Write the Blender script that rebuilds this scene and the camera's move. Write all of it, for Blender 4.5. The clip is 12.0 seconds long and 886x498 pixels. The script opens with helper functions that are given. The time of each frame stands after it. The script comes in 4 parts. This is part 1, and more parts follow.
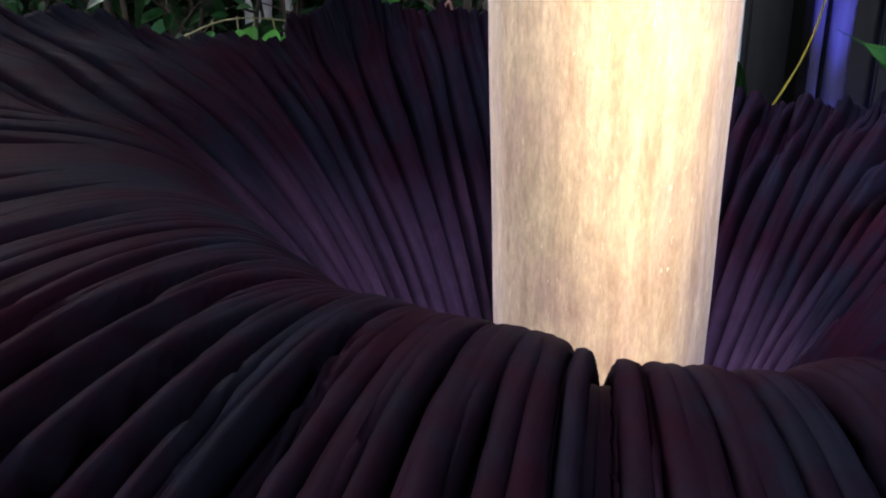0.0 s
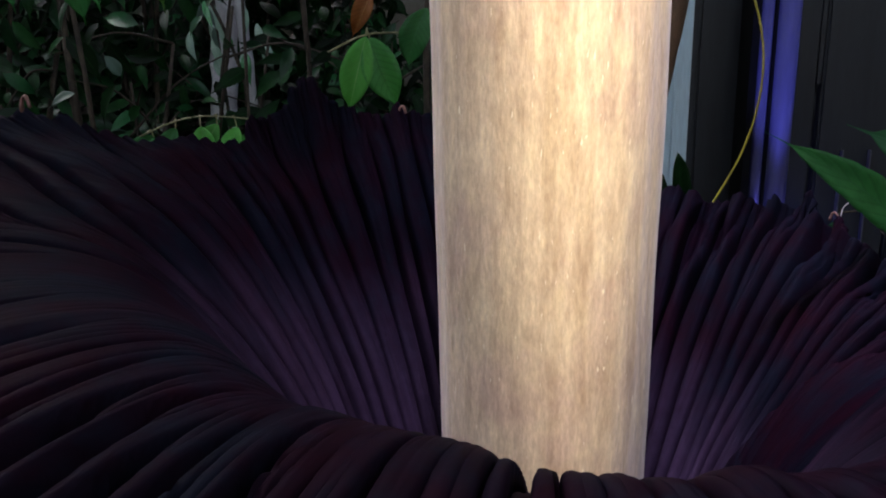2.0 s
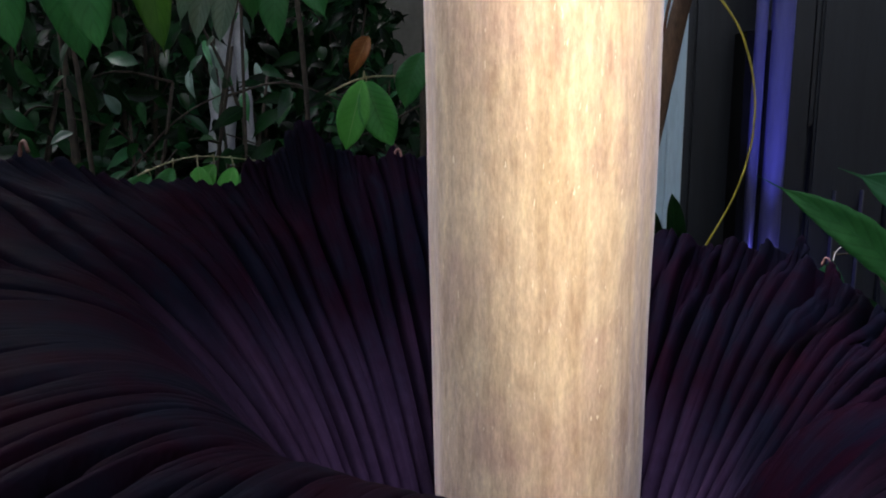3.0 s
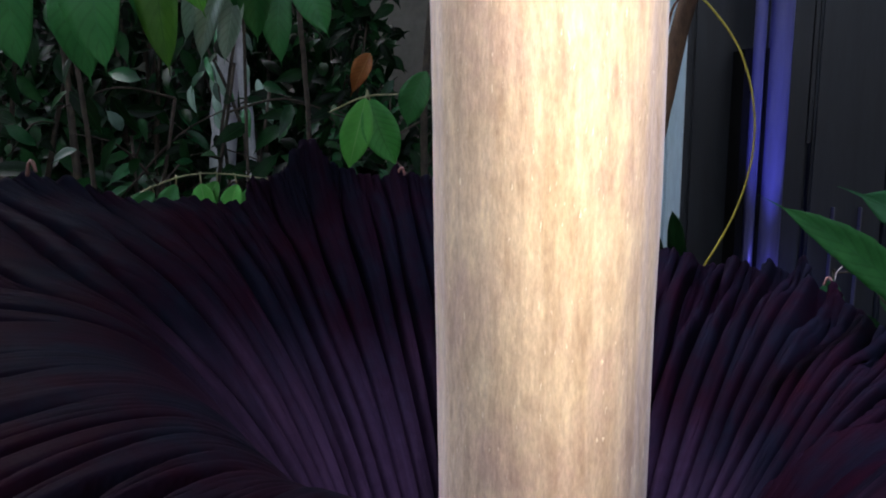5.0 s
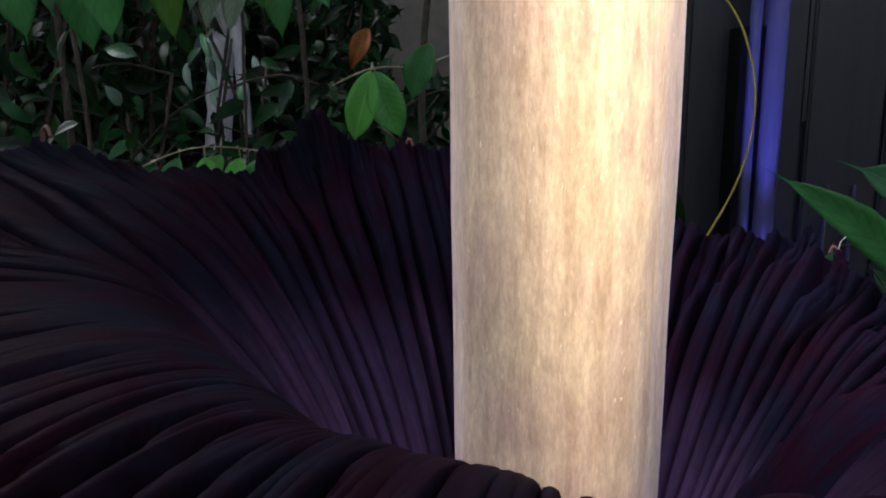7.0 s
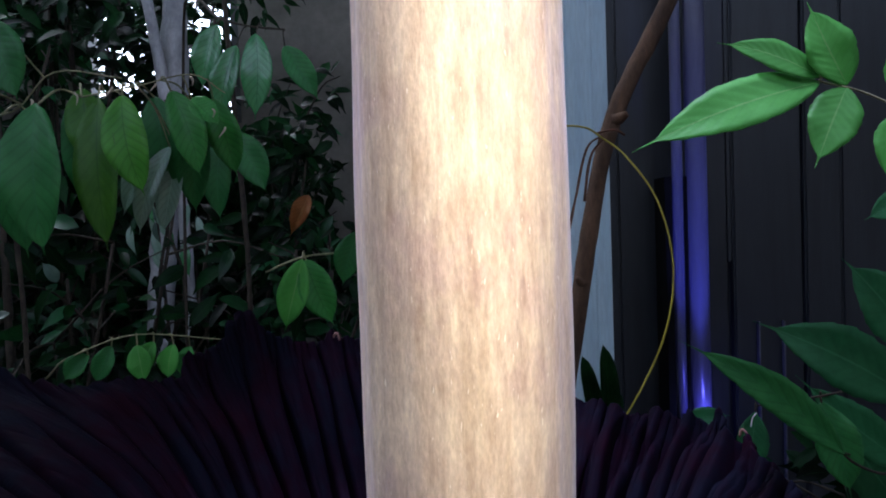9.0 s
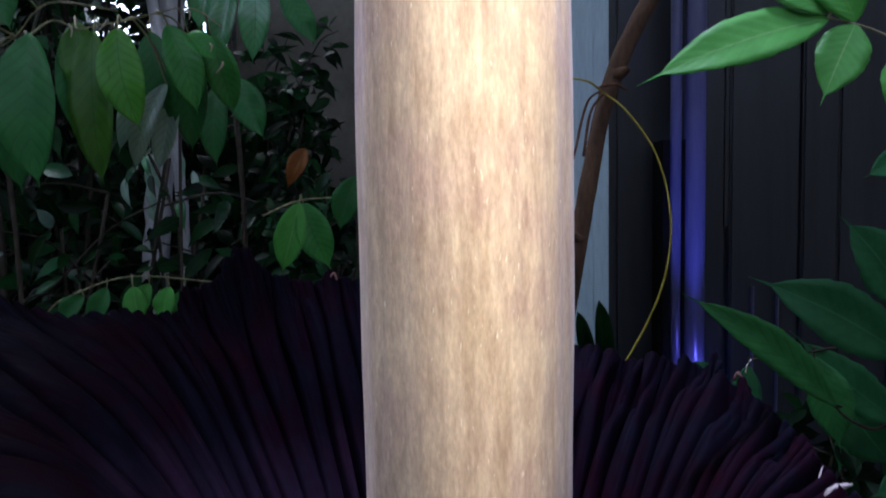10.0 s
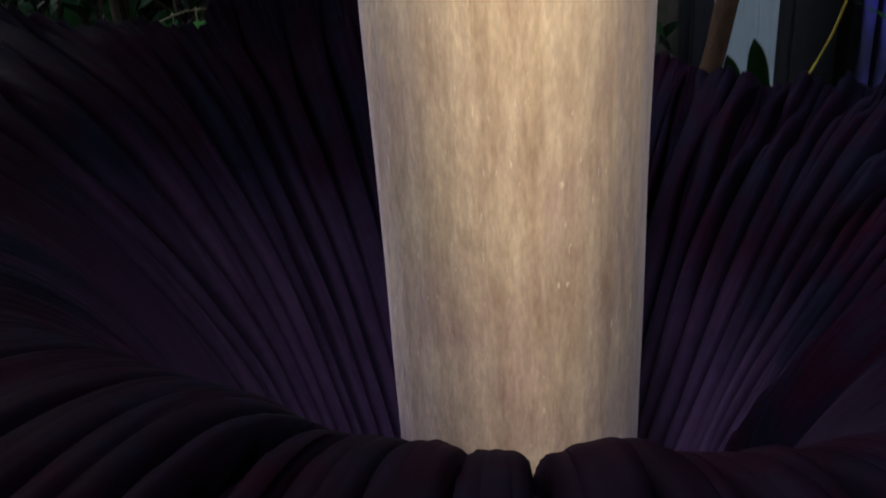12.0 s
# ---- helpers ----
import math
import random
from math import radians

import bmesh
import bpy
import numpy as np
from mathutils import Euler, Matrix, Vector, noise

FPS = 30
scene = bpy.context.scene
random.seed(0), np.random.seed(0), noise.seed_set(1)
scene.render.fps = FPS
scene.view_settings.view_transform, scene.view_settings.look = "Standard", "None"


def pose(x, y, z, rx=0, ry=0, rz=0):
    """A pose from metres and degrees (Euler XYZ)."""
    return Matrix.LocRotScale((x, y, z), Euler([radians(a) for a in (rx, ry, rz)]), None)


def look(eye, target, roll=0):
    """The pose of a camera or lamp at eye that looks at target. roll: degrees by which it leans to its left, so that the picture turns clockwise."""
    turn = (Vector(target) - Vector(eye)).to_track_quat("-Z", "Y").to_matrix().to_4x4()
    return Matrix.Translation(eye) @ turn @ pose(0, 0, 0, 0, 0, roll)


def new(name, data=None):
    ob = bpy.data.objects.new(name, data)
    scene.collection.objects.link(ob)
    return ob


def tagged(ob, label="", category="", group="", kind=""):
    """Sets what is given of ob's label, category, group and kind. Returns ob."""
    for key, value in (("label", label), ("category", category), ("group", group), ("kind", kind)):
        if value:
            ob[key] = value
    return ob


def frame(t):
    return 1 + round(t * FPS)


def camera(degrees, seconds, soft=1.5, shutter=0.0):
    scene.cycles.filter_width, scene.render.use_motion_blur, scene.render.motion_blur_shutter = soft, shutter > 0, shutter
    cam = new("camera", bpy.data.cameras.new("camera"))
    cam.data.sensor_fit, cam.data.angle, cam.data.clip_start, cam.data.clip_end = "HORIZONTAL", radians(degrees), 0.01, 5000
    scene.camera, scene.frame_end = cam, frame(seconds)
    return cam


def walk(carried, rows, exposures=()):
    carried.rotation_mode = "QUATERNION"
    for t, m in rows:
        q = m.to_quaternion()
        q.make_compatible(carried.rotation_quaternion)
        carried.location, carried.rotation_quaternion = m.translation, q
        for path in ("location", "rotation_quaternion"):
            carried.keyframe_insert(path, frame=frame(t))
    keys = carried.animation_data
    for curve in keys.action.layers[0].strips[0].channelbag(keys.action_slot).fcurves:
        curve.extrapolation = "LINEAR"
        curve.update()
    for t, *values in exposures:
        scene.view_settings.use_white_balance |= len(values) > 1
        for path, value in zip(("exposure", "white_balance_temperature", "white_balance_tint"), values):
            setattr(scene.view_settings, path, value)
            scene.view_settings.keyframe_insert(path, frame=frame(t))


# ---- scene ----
cam = camera(62.0, 12.0, 1.9, 0.5)

EXPOSURES = [(0, 2.38, 7100, 12), (1.0, 1.98, 6900, 9), (1.5, 1.55, 6800, 8), (3, 1.55, 6700, 9), (5.5, 1.8, 6400, 11), (7.0, 1.75, 6700, 12), (7.5, 1.75, 6300, 9), (9.5, 1.18, 5850, 13), (10.5, 1.08, 6000, 12), (11, 0.98, 6300, 11), (12, 0.80, 6700, 11)]
PATH = [
    (0, (-0.047, -0.589, 1.519), (-0.315, 1.275, 0.843), -1.8),
    (0.5, (-0.048, -0.586, 1.508), (-0.267, 1.31, 0.911), -0.6),
    (1, (-0.032, -0.595, 1.524), (-0.257, 1.313, 0.966), -1.6),
    (1.5, (-0.029, -0.6, 1.536), (-0.229, 1.322, 1.019), -1.3),
    (2, (-0.029, -0.605, 1.541), (-0.207, 1.331, 1.072), -1.1),
    (2.5, (-0.025, -0.604, 1.541), (-0.203, 1.344, 1.127), -1.0),
    (3, (-0.027, -0.605, 1.551), (-0.195, 1.352, 1.173), -0.7),
    (4.8, (-0.034, -0.61, 1.561), (-0.185, 1.356, 1.224), -0.3),
    (5, (-0.033, -0.607, 1.557), (-0.196, 1.357, 1.216), -0.5),
    (5.5, (-0.034, -0.604, 1.546), (-0.212, 1.356, 1.19), -1.1),
    (6, (-0.038, -0.609, 1.549), (-0.219, 1.344, 1.157), -1.5),
    (6.5, (-0.05, -0.612, 1.54), (-0.211, 1.342, 1.148), -0.9),
    (7, (-0.055, -0.615, 1.543), (-0.192, 1.343, 1.156), -0.5),
    (7.5, (-0.028, -0.626, 1.619), (-0.138, 1.36, 1.411), -1.0),
    (7.7, (-0.015, -0.631, 1.646), (-0.104, 1.364, 1.53), -1.2),
    (9.3, (-0.013, -0.638, 1.629), (-0.021, 1.362, 1.571), -1.8),
    (9.5, (-0.015, -0.638, 1.625), (-0.022, 1.36, 1.538), -1.7),
    (10, (-0.019, -0.634, 1.595), (-0.019, 1.361, 1.457), -0.9),
    (10.5, (-0.014, -0.628, 1.568), (-0.018, 1.358, 1.324), -0.4),
    (11, (0.016, -0.579, 1.535), (-0.083, 1.382, 1.157), -1.0),
    (11.5, (0.061, -0.529, 1.509), (-0.269, 1.37, 0.973), -2.6),
    (12, (0.064, -0.484, 1.491), (-0.366, 1.35, 0.818), -3.7),
]
walk(cam, [(t, look(eye, target, roll)) for t, eye, target, roll in PATH], EXPOSURES)

# light levels
SKY = 0.31
SUN = 0.27
SPOT = 390
WASH = 250
UPLIGHT = 62

# ---------------------------------------------------------------- world and lamps
world = bpy.data.worlds.new("sky")
scene.world = world
world.use_nodes = True
wn = world.node_tree.nodes
sky = wn.new("ShaderNodeTexSky")
sky.sky_type = "NISHITA"
sky.sun_disc = False
sky.sun_elevation = radians(43)
sky.sun_rotation = radians(306)
muted = wn.new("ShaderNodeHueSaturation")  # sky colour muted to lessen its blue
muted.inputs["Saturation"].default_value = 0.5
world.node_tree.links.new(sky.outputs[0], muted.inputs["Color"])
world.node_tree.links.new(muted.outputs[0], wn["Background"].inputs[0])
wn["Background"].inputs[1].default_value = SKY


def lamp(name, kind, m, power, colour, **more):
    data = bpy.data.lights.new(name, kind)
    data.energy, data.color = power, colour
    ob = new(name, data)
    ob.matrix_world = m
    if kind == "SPOT":
        data.spot_size, data.spot_blend, data.shadow_soft_size = radians(more["cone"]), more["blend"], more["size"]
    elif kind == "AREA":
        data.shape, data.size, data.size_y = "RECTANGLE", more["size"], more["size_y"]
    elif kind == "SUN":
        data.angle = radians(more["angle"])
    else:
        data.shadow_soft_size = more["size"]
    return ob


lamp("sun", "SUN", look((-2.2, 1.6, 2.6), (0, 0, 0)), SUN, (0.92, 0.96, 1.0), angle=40)
shaped = lamp("warm_profile_spot", "SPOT", look((0.27, -1.64, 3.75), (0.012, -0.02, 1.93)), SPOT, (1.0, 0.90, 0.80), cone=25, blend=1.0, size=0.03)
shaped.scale = (0.165, 1.0, 1.0)  # framed to a tall narrow beam
lamp("violet_wash", "SPOT", look((0.0, -0.35, 4.8), (0.13, 0.09, 1.22)), WASH, (0.68, 0.60, 1.0), cone=17, blend=1.0, size=0.05)
lamp("blue_uplight", "SPOT", look((0.86, 1.72, 0.25), (0.86, 2.03, 1.9)), UPLIGHT, (0.11, 0.12, 1.0), cone=13, blend=0.7, size=0.015)
lamp("blue_foot_light", "POINT", pose(0.905, 1.955, 0.93), 0.32, (0.14, 0.13, 1.0), size=0.01)


# ---------------------------------------------------------------- materials
def material(name):
    m = bpy.data.materials.new(name)
    m.use_nodes = True
    return m, m.node_tree.nodes, m.node_tree.links, m.node_tree.nodes["Principled BSDF"]


def noise_node(n, k, coord, scale, detail=4, rough=0.55, stretch=(1, 1, 1)):
    mp = n.new("ShaderNodeMapping")
    mp.inputs["Scale"].default_value = stretch
    k.new(coord, mp.inputs[0])
    t = n.new("ShaderNodeTexNoise")
    t.inputs["Scale"].default_value = scale
    t.inputs["Detail"].default_value = detail
    t.inputs["Roughness"].default_value = rough
    k.new(mp.outputs[0], t.inputs["Vector"])
    return t


def ramp(n, k, src, stops):
    r = n.new("ShaderNodeValToRGB")
    e = r.color_ramp.elements
    while len(e) < len(stops):
        e.new(0.5)
    for el, (pos, col) in zip(e, stops):
        el.position, el.color = pos, (*col, 1)
    k.new(src, r.inputs[0])
    return r


def mix(n, k, kind, fac, a, b):
    m = n.new("ShaderNodeMix")
    m.data_type, m.blend_type = "RGBA", kind
    for sock, v in ((m.inputs[0], fac), (m.inputs[6], a), (m.inputs[7], b)):
        if hasattr(v, "links"):
            k.new(v, sock)
        else:
            sock.default_value = v if isinstance(v, float) else (*v, 1)
    return m.outputs[2]


def bump(n, k, bsdf, height, strength, distance):
    b = n.new("ShaderNodeBump")
    b.inputs["Strength"].default_value, b.inputs["Distance"].default_value = strength, distance
    k.new(height, b.inputs["Height"])
    k.new(b.outputs[0], bsdf.inputs["Normal"])


def surface(name, dark, light, scale, rough=0.6, grain=0.4, depth=0.002, stretch=(1, 1, 1), metal=0.0, spec=0.5):
    """Two-scale mottled surface with fine relief."""
    m, n, k, b = material(name)
    co = n.new("ShaderNodeTexCoord").outputs["Object"]
    big = noise_node(n, k, co, scale, 5, 0.6, stretch)
    fine = noise_node(n, k, co, scale * 9, 4, 0.6, stretch)
    c = ramp(n, k, big.outputs[0], [(0.3, dark), (0.7, light)])
    c2 = ramp(n, k, fine.outputs[0], [(0.25, (1 - grain,) * 3), (0.75, (1, 1, 1))])
    col = mix(n, k, "MULTIPLY", 1.0, c.outputs[0], c2.outputs[0])
    k.new(col, b.inputs["Base Color"])
    b.inputs["Roughness"].default_value = rough
    b.inputs["Metallic"].default_value = metal
    b.inputs["Specular IOR Level"].default_value = spec
    bump(n, k, b, fine.outputs[0], 0.5, depth)
    return m


def spathe_material():
    m, n, k, b = material("spathe_velvet")
    uv = n.new("ShaderNodeUVMap").outputs[0]
    co = n.new("ShaderNodeTexCoord").outputs["Object"]
    streak = noise_node(n, k, uv, 1.0, 5, 0.6, (240, 7, 1))
    patch = noise_node(n, k, co, 11.0, 5, 0.65)
    fine = noise_node(n, k, co, 380.0, 3, 0.6)
    rib = noise_node(n, k, uv, 1.0, 3, 0.55, (80, 3.2, 1))
    mottle = noise_node(n, k, co, 75.0, 4, 0.65)
    blend = mix(n, k, "MIX", 0.36, patch.outputs[0], rib.outputs[0])
    blend = mix(n, k, "MIX", 0.22, blend, mottle.outputs[0])
    # maroon to slate, as the flesh shows between its waxy bloom
    a = ramp(n, k, blend, [(0.35, (0.0138, 0.0028, 0.0066)), (0.465, (0.0092, 0.0040, 0.0088)), (0.565, (0.0056, 0.0064, 0.0118))])
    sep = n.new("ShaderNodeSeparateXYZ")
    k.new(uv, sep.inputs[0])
    # throat flesh paler violet, with the violet glow put into its colour
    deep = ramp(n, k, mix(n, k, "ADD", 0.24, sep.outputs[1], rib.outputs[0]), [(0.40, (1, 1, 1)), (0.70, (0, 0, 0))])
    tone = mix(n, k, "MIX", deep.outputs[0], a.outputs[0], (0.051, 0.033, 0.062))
    margin = ramp(n, k, mix(n, k, "ADD", 0.10, sep.outputs[1], patch.outputs[0]), [(1.02, (0, 0, 0)), (1.075, (0.6, 0.6, 0.6))])
    tone = mix(n, k, "MIX", margin.outputs[0], tone, (0.026, 0.0055, 0.0105))
    s = ramp(n, k, streak.outputs[0], [(0.3, (0.70, 0.65, 0.68)), (0.7, (1.16, 1.14, 1.16))])
    f = ramp(n, k, mottle.outputs[0], [(0.3, (0.82, 0.80, 0.82)), (0.7, (1.12, 1.12, 1.12))])
    tone = mix(n, k, "MULTIPLY", 1.0, tone, s.outputs[0])
    k.new(mix(n, k, "MULTIPLY", 1.0, tone, f.outputs[0]), b.inputs["Base Color"])
    b.inputs["Roughness"].default_value = 0.62
    b.inputs["Specular IOR Level"].default_value = 0.012
    h = mix(n, k, "ADD", 0.5, streak.outputs[0], mix(n, k, "MIX", 0.5, mottle.outputs[0], fine.outputs[0]))
    bump(n, k, b, h, 0.3, 0.0016)
    return m


def spadix_material():
    m, n, k, b = material("spadix_skin")
    co = n.new("ShaderNodeTexCoord").outputs["Object"]
    long = noise_node(n, k, co, 1.0, 5, 0.62, (112, 112, 24.0))
    mid = noise_node(n, k, co, 1.0, 4, 0.6, (48, 48, 5))
    patch = noise_node(n, k, co, 1.0, 4, 0.6, (17, 17, 13))
    grain = noise_node(n, k, co, 1.0, 4, 0.65, (360, 360, 120))
    wart = noise_node(n, k, co, 1.0, 2, 0.5, (150, 150, 70))
    fleck = noise_node(n, k, co, 1.0, 2, 0.5, (330, 330, 85))
    a = ramp(n, k, long.outputs[0], [(0.30, (0.52, 0.385, 0.27)), (0.5, (0.645, 0.505, 0.37)), (0.70, (0.775, 0.63, 0.45))])
    p = ramp(n, k, patch.outputs[0], [(0.34, (0.92, 0.85, 0.87)), (0.50, (1.00, 0.98, 0.92)), (0.64, (1.06, 1.05, 0.98))])
    q = ramp(n, k, mid.outputs[0], [(0.34, (0.81, 0.77, 0.70)), (0.47, (0.97, 0.96, 0.92)), (0.64, (1.06, 1.07, 1.04))])
    g = ramp(n, k, grain.outputs[0], [(0.3, (0.82, 0.79, 0.77)), (0.7, (1.11, 1.11, 1.08))])
    c = mix(n, k, "MULTIPLY", 1.0, a.outputs[0], p.outputs[0])
    c = mix(n, k, "MULTIPLY", 1.0, c, q.outputs[0])
    c = mix(n, k, "MULTIPLY", 1.0, c, g.outputs[0])
    f = ramp(n, k, fleck.outputs[0], [(0.69, (0, 0, 0)), (0.75, (1, 1, 1))])
    c = mix(n, k, "MIX", f.outputs[0], c, (0.86, 0.74, 0.52))
    k.new(c, b.inputs["Base Color"])
    b.inputs["Roughness"].default_value = 0.6
    b.inputs["Specular IOR Level"].default_value = 0.3
    b.inputs["Sheen Weight"].default_value = 0.6
    b.inputs["Sheen Roughness"].default_value = 0.45
    b.inputs["Sheen Tint"].default_value = (0.85, 0.80, 0.95, 1)
    b.inputs["Subsurface Weight"].default_value = 0.06
    b.inputs["Subsurface Radius"].default_value = (0.01, 0.005, 0.003)
    h = mix(n, k, "ADD", 0.5, long.outputs[0], grain.outputs[0])
    h = mix(n, k, "ADD", 0.8, h, wart.outputs[0])
    h = mix(n, k, "ADD", 0.8, h, mid.outputs[0])
    bump(n, k, b, h, 0.45, 0.0016)
    return m


def leaf_material(name, dark, light, vein, rough=0.33, spec=0.25, spread=(0.78, 1.2), each=False, ribs=0.3):
    m, n, k, b = material(name)
    uv = n.new("ShaderNodeUVMap").outputs[0]
    sep = n.new("ShaderNodeSeparateXYZ")
    k.new(uv, sep.inputs[0])
    co = n.new("ShaderNodeTexCoord").outputs["Object"]
    blotch = noise_node(n, k, co, 30, 4, 0.6)
    fine = noise_node(n, k, co, 260, 3, 0.6)

    def calc(op, a, v=None, w=None):
        c = n.new("ShaderNodeMath")
        c.operation = op
        for sock, val in zip(c.inputs, (a, v, w)):
            if val is None:
                continue
            if hasattr(val, "links"):
                k.new(val, sock)
            else:
                sock.default_value = val
        return c.outputs[0]

    side = calc("ABSOLUTE", sep.outputs[0])
    along = calc("SUBTRACT", sep.outputs[1], calc("MULTIPLY", side, 0.20))
    wave = calc("SINE", calc("MULTIPLY", along, 66.0))
    veins = calc("MULTIPLY", calc("MAXIMUM", calc("SUBTRACT", wave, 0.45), 0.0), 1.6)
    rib = calc("LESS_THAN", side, 0.035)
    lines = calc("MULTIPLY", rib, 0.55)
    c = ramp(n, k, blotch.outputs[0], [(0.3, dark), (0.7, light)])
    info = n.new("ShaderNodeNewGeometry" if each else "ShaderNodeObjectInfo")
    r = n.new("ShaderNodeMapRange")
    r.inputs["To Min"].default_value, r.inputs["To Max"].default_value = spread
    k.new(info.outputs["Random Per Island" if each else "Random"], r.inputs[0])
    # per-leaf brightness skewed dark, so the unlit gaps come from colour
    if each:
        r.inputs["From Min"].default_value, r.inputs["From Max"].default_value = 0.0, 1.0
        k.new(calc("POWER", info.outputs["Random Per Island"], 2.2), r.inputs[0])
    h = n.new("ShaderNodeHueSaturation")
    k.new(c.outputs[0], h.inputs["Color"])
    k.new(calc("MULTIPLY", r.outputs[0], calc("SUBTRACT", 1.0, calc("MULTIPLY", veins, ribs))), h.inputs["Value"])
    k.new(mix(n, k, "MIX", lines, h.outputs[0], vein), b.inputs["Base Color"])
    b.inputs["Roughness"].default_value = rough
    b.inputs["Specular IOR Level"].default_value = spec
    hh = calc("ADD", calc("MULTIPLY", wave, -0.22), calc("ADD", calc("MULTIPLY", rib, 0.8), calc("MULTIPLY", fine.outputs[0], 0.5)))
    bump(n, k, b, hh, 0.5, 0.0009)
    t = n.new("ShaderNodeBsdfTranslucent")
    k.new(mix(n, k, "MIX", lines, light, vein), t.inputs[0])
    ms = n.new("ShaderNodeMixShader")
    ms.inputs[0].default_value = 0.22
    out = n["Material Output"]
    k.new(b.outputs[0], ms.inputs[1])
    k.new(t.outputs[0], ms.inputs[2])
    k.new(ms.outputs[0], out.inputs[0])
    return m


SPATHE = spathe_material()
SPADIX = spadix_material()
LEAF_DARK = leaf_material("leaf_dark", (0.028, 0.145, 0.040), (0.050, 0.225, 0.060), (0.045, 0.19, 0.065), rough=0.36, ribs=0.22)
LEAF_LIME = leaf_material("leaf_lime", (0.085, 0.33, 0.035), (0.13, 0.43, 0.055), (0.05, 0.16, 0.02))
LEAF_OLIVE = leaf_material("leaf_olive", (0.045, 0.15, 0.02), (0.085, 0.24, 0.03), (0.04, 0.12, 0.02), ribs=0.15)
LEAF_GLOSS = leaf_material("leaf_gloss", (0.05, 0.23, 0.075), (0.085, 0.33, 0.12), (0.02, 0.1, 0.04), rough=0.24, spec=0.8)
LEAF_TEAL = leaf_material("leaf_teal", (0.022, 0.125, 0.046), (0.040, 0.19, 0.070), (0.07, 0.24, 0.10), rough=0.45, ribs=0.1)
# near-black copy: shade inside the shrubs put into the leaf colour
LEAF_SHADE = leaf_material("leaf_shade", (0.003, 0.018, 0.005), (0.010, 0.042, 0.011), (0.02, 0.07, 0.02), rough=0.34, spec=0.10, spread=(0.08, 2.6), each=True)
LEAF_MID = leaf_material("leaf_mid", (0.045, 0.23, 0.046), (0.075, 0.34, 0.066), (0.03, 0.15, 0.03))
LEAF_FRESH = leaf_material("leaf_fresh", (0.075, 0.31, 0.05), (0.11, 0.42, 0.075), (0.25, 0.5, 0.15), rough=0.45, ribs=0.08)
# sky sheen on glossy leaves put into this pale base colour
LEAF_PALE = leaf_material("leaf_sheen_pale", (0.22, 0.38, 0.27), (0.38, 0.54, 0.42), (0.40, 0.54, 0.42), rough=0.24, spec=0.9)
# dim copy with part of the shrubs' shade in its colour
LEAF_HALF_SHADE = leaf_material("leaf_half_shade", (0.010, 0.060, 0.020), (0.020, 0.105, 0.034), (0.02, 0.1, 0.03), rough=0.30, spec=0.25, spread=(0.3, 1.8), each=True)
# dimmer version of the painted leaf sheen
LEAF_DULL = leaf_material("leaf_sheen_dull", (0.06, 0.11, 0.08), (0.11, 0.17, 0.13), (0.12, 0.18, 0.14), rough=0.35)
LEAF_DRY = leaf_material("leaf_dry", (0.22, 0.07, 0.015), (0.36, 0.13, 0.03), (0.4, 0.2, 0.06), rough=0.6)
TWIG = surface("twig_bark", (0.018, 0.014, 0.010), (0.085, 0.062, 0.04), 40, rough=0.8)
TWIG_PALE = surface("twig_pale", (0.22, 0.22, 0.10), (0.42, 0.40, 0.22), 60, rough=0.6)
BARK = surface("stake_bark", (0.07, 0.036, 0.02), (0.19, 0.10, 0.055), 22, rough=0.85, depth=0.004, stretch=(1, 1, 0.35))
VINE = surface("vine_yellow", (0.42, 0.34, 0.03), (0.62, 0.5, 0.06), 40, rough=0.5)
ROOT = surface("aerial_root", (0.09, 0.035, 0.02), (0.2, 0.075, 0.035), 50, rough=0.8)
SOIL = surface("soil", (0.012, 0.009, 0.006), (0.05, 0.035, 0.022), 14, rough=0.95, depth=0.02)
PANEL = surface("dark_panel_paint", (0.016, 0.019, 0.025), (0.030, 0.034, 0.042), 3, rough=0.42, grain=0.25, depth=0.0006, stretch=(6, 6, 0.4))
STEEL = surface("painted_tube", (0.09, 0.09, 0.12), (0.14, 0.14, 0.18), 5, rough=0.32, grain=0.15, depth=0.0004, stretch=(4, 4, 0.4))
WHITE_PAINT = surface("white_pipe_paint", (0.53, 0.69, 0.79), (0.66, 0.80, 0.87), 6, rough=0.45, grain=0.2, depth=0.0005, stretch=(3, 3, 0.4))
CREAM = surface("cream_plaster", (0.17, 0.155, 0.13), (0.27, 0.245, 0.205), 3, rough=0.9, grain=0.25, depth=0.002)
# flat black that stands for the shade in the slots
SLOT_BLACK = surface("slot_black", (0.003, 0.003, 0.003), (0.006, 0.006, 0.006), 8, rough=0.8, grain=0.3, spec=0.1)
FRAME = surface("window_frame_paint", (0.06, 0.06, 0.06), (0.12, 0.12, 0.12), 6, rough=0.5)
PALE_BARK = surface("pale_bark", (0.38, 0.38, 0.40), (0.76, 0.75, 0.76), 9, rough=0.8, depth=0.004, stretch=(1, 1, 0.5))
STIPULE = surface("dry_sheath", (0.42, 0.36, 0.26), (0.66, 0.58, 0.45), 60, rough=0.6)
SHRED = surface("dry_white_shred", (0.45, 0.42, 0.38), (0.72, 0.70, 0.64), 60, rough=0.7)
CURL = surface("dry_curl", (0.12, 0.045, 0.04), (0.30, 0.16, 0.13), 60, rough=0.7)
STALK = surface("stalk_green", (0.08, 0.11, 0.05), (0.16, 0.2, 0.10), 12, rough=0.6)


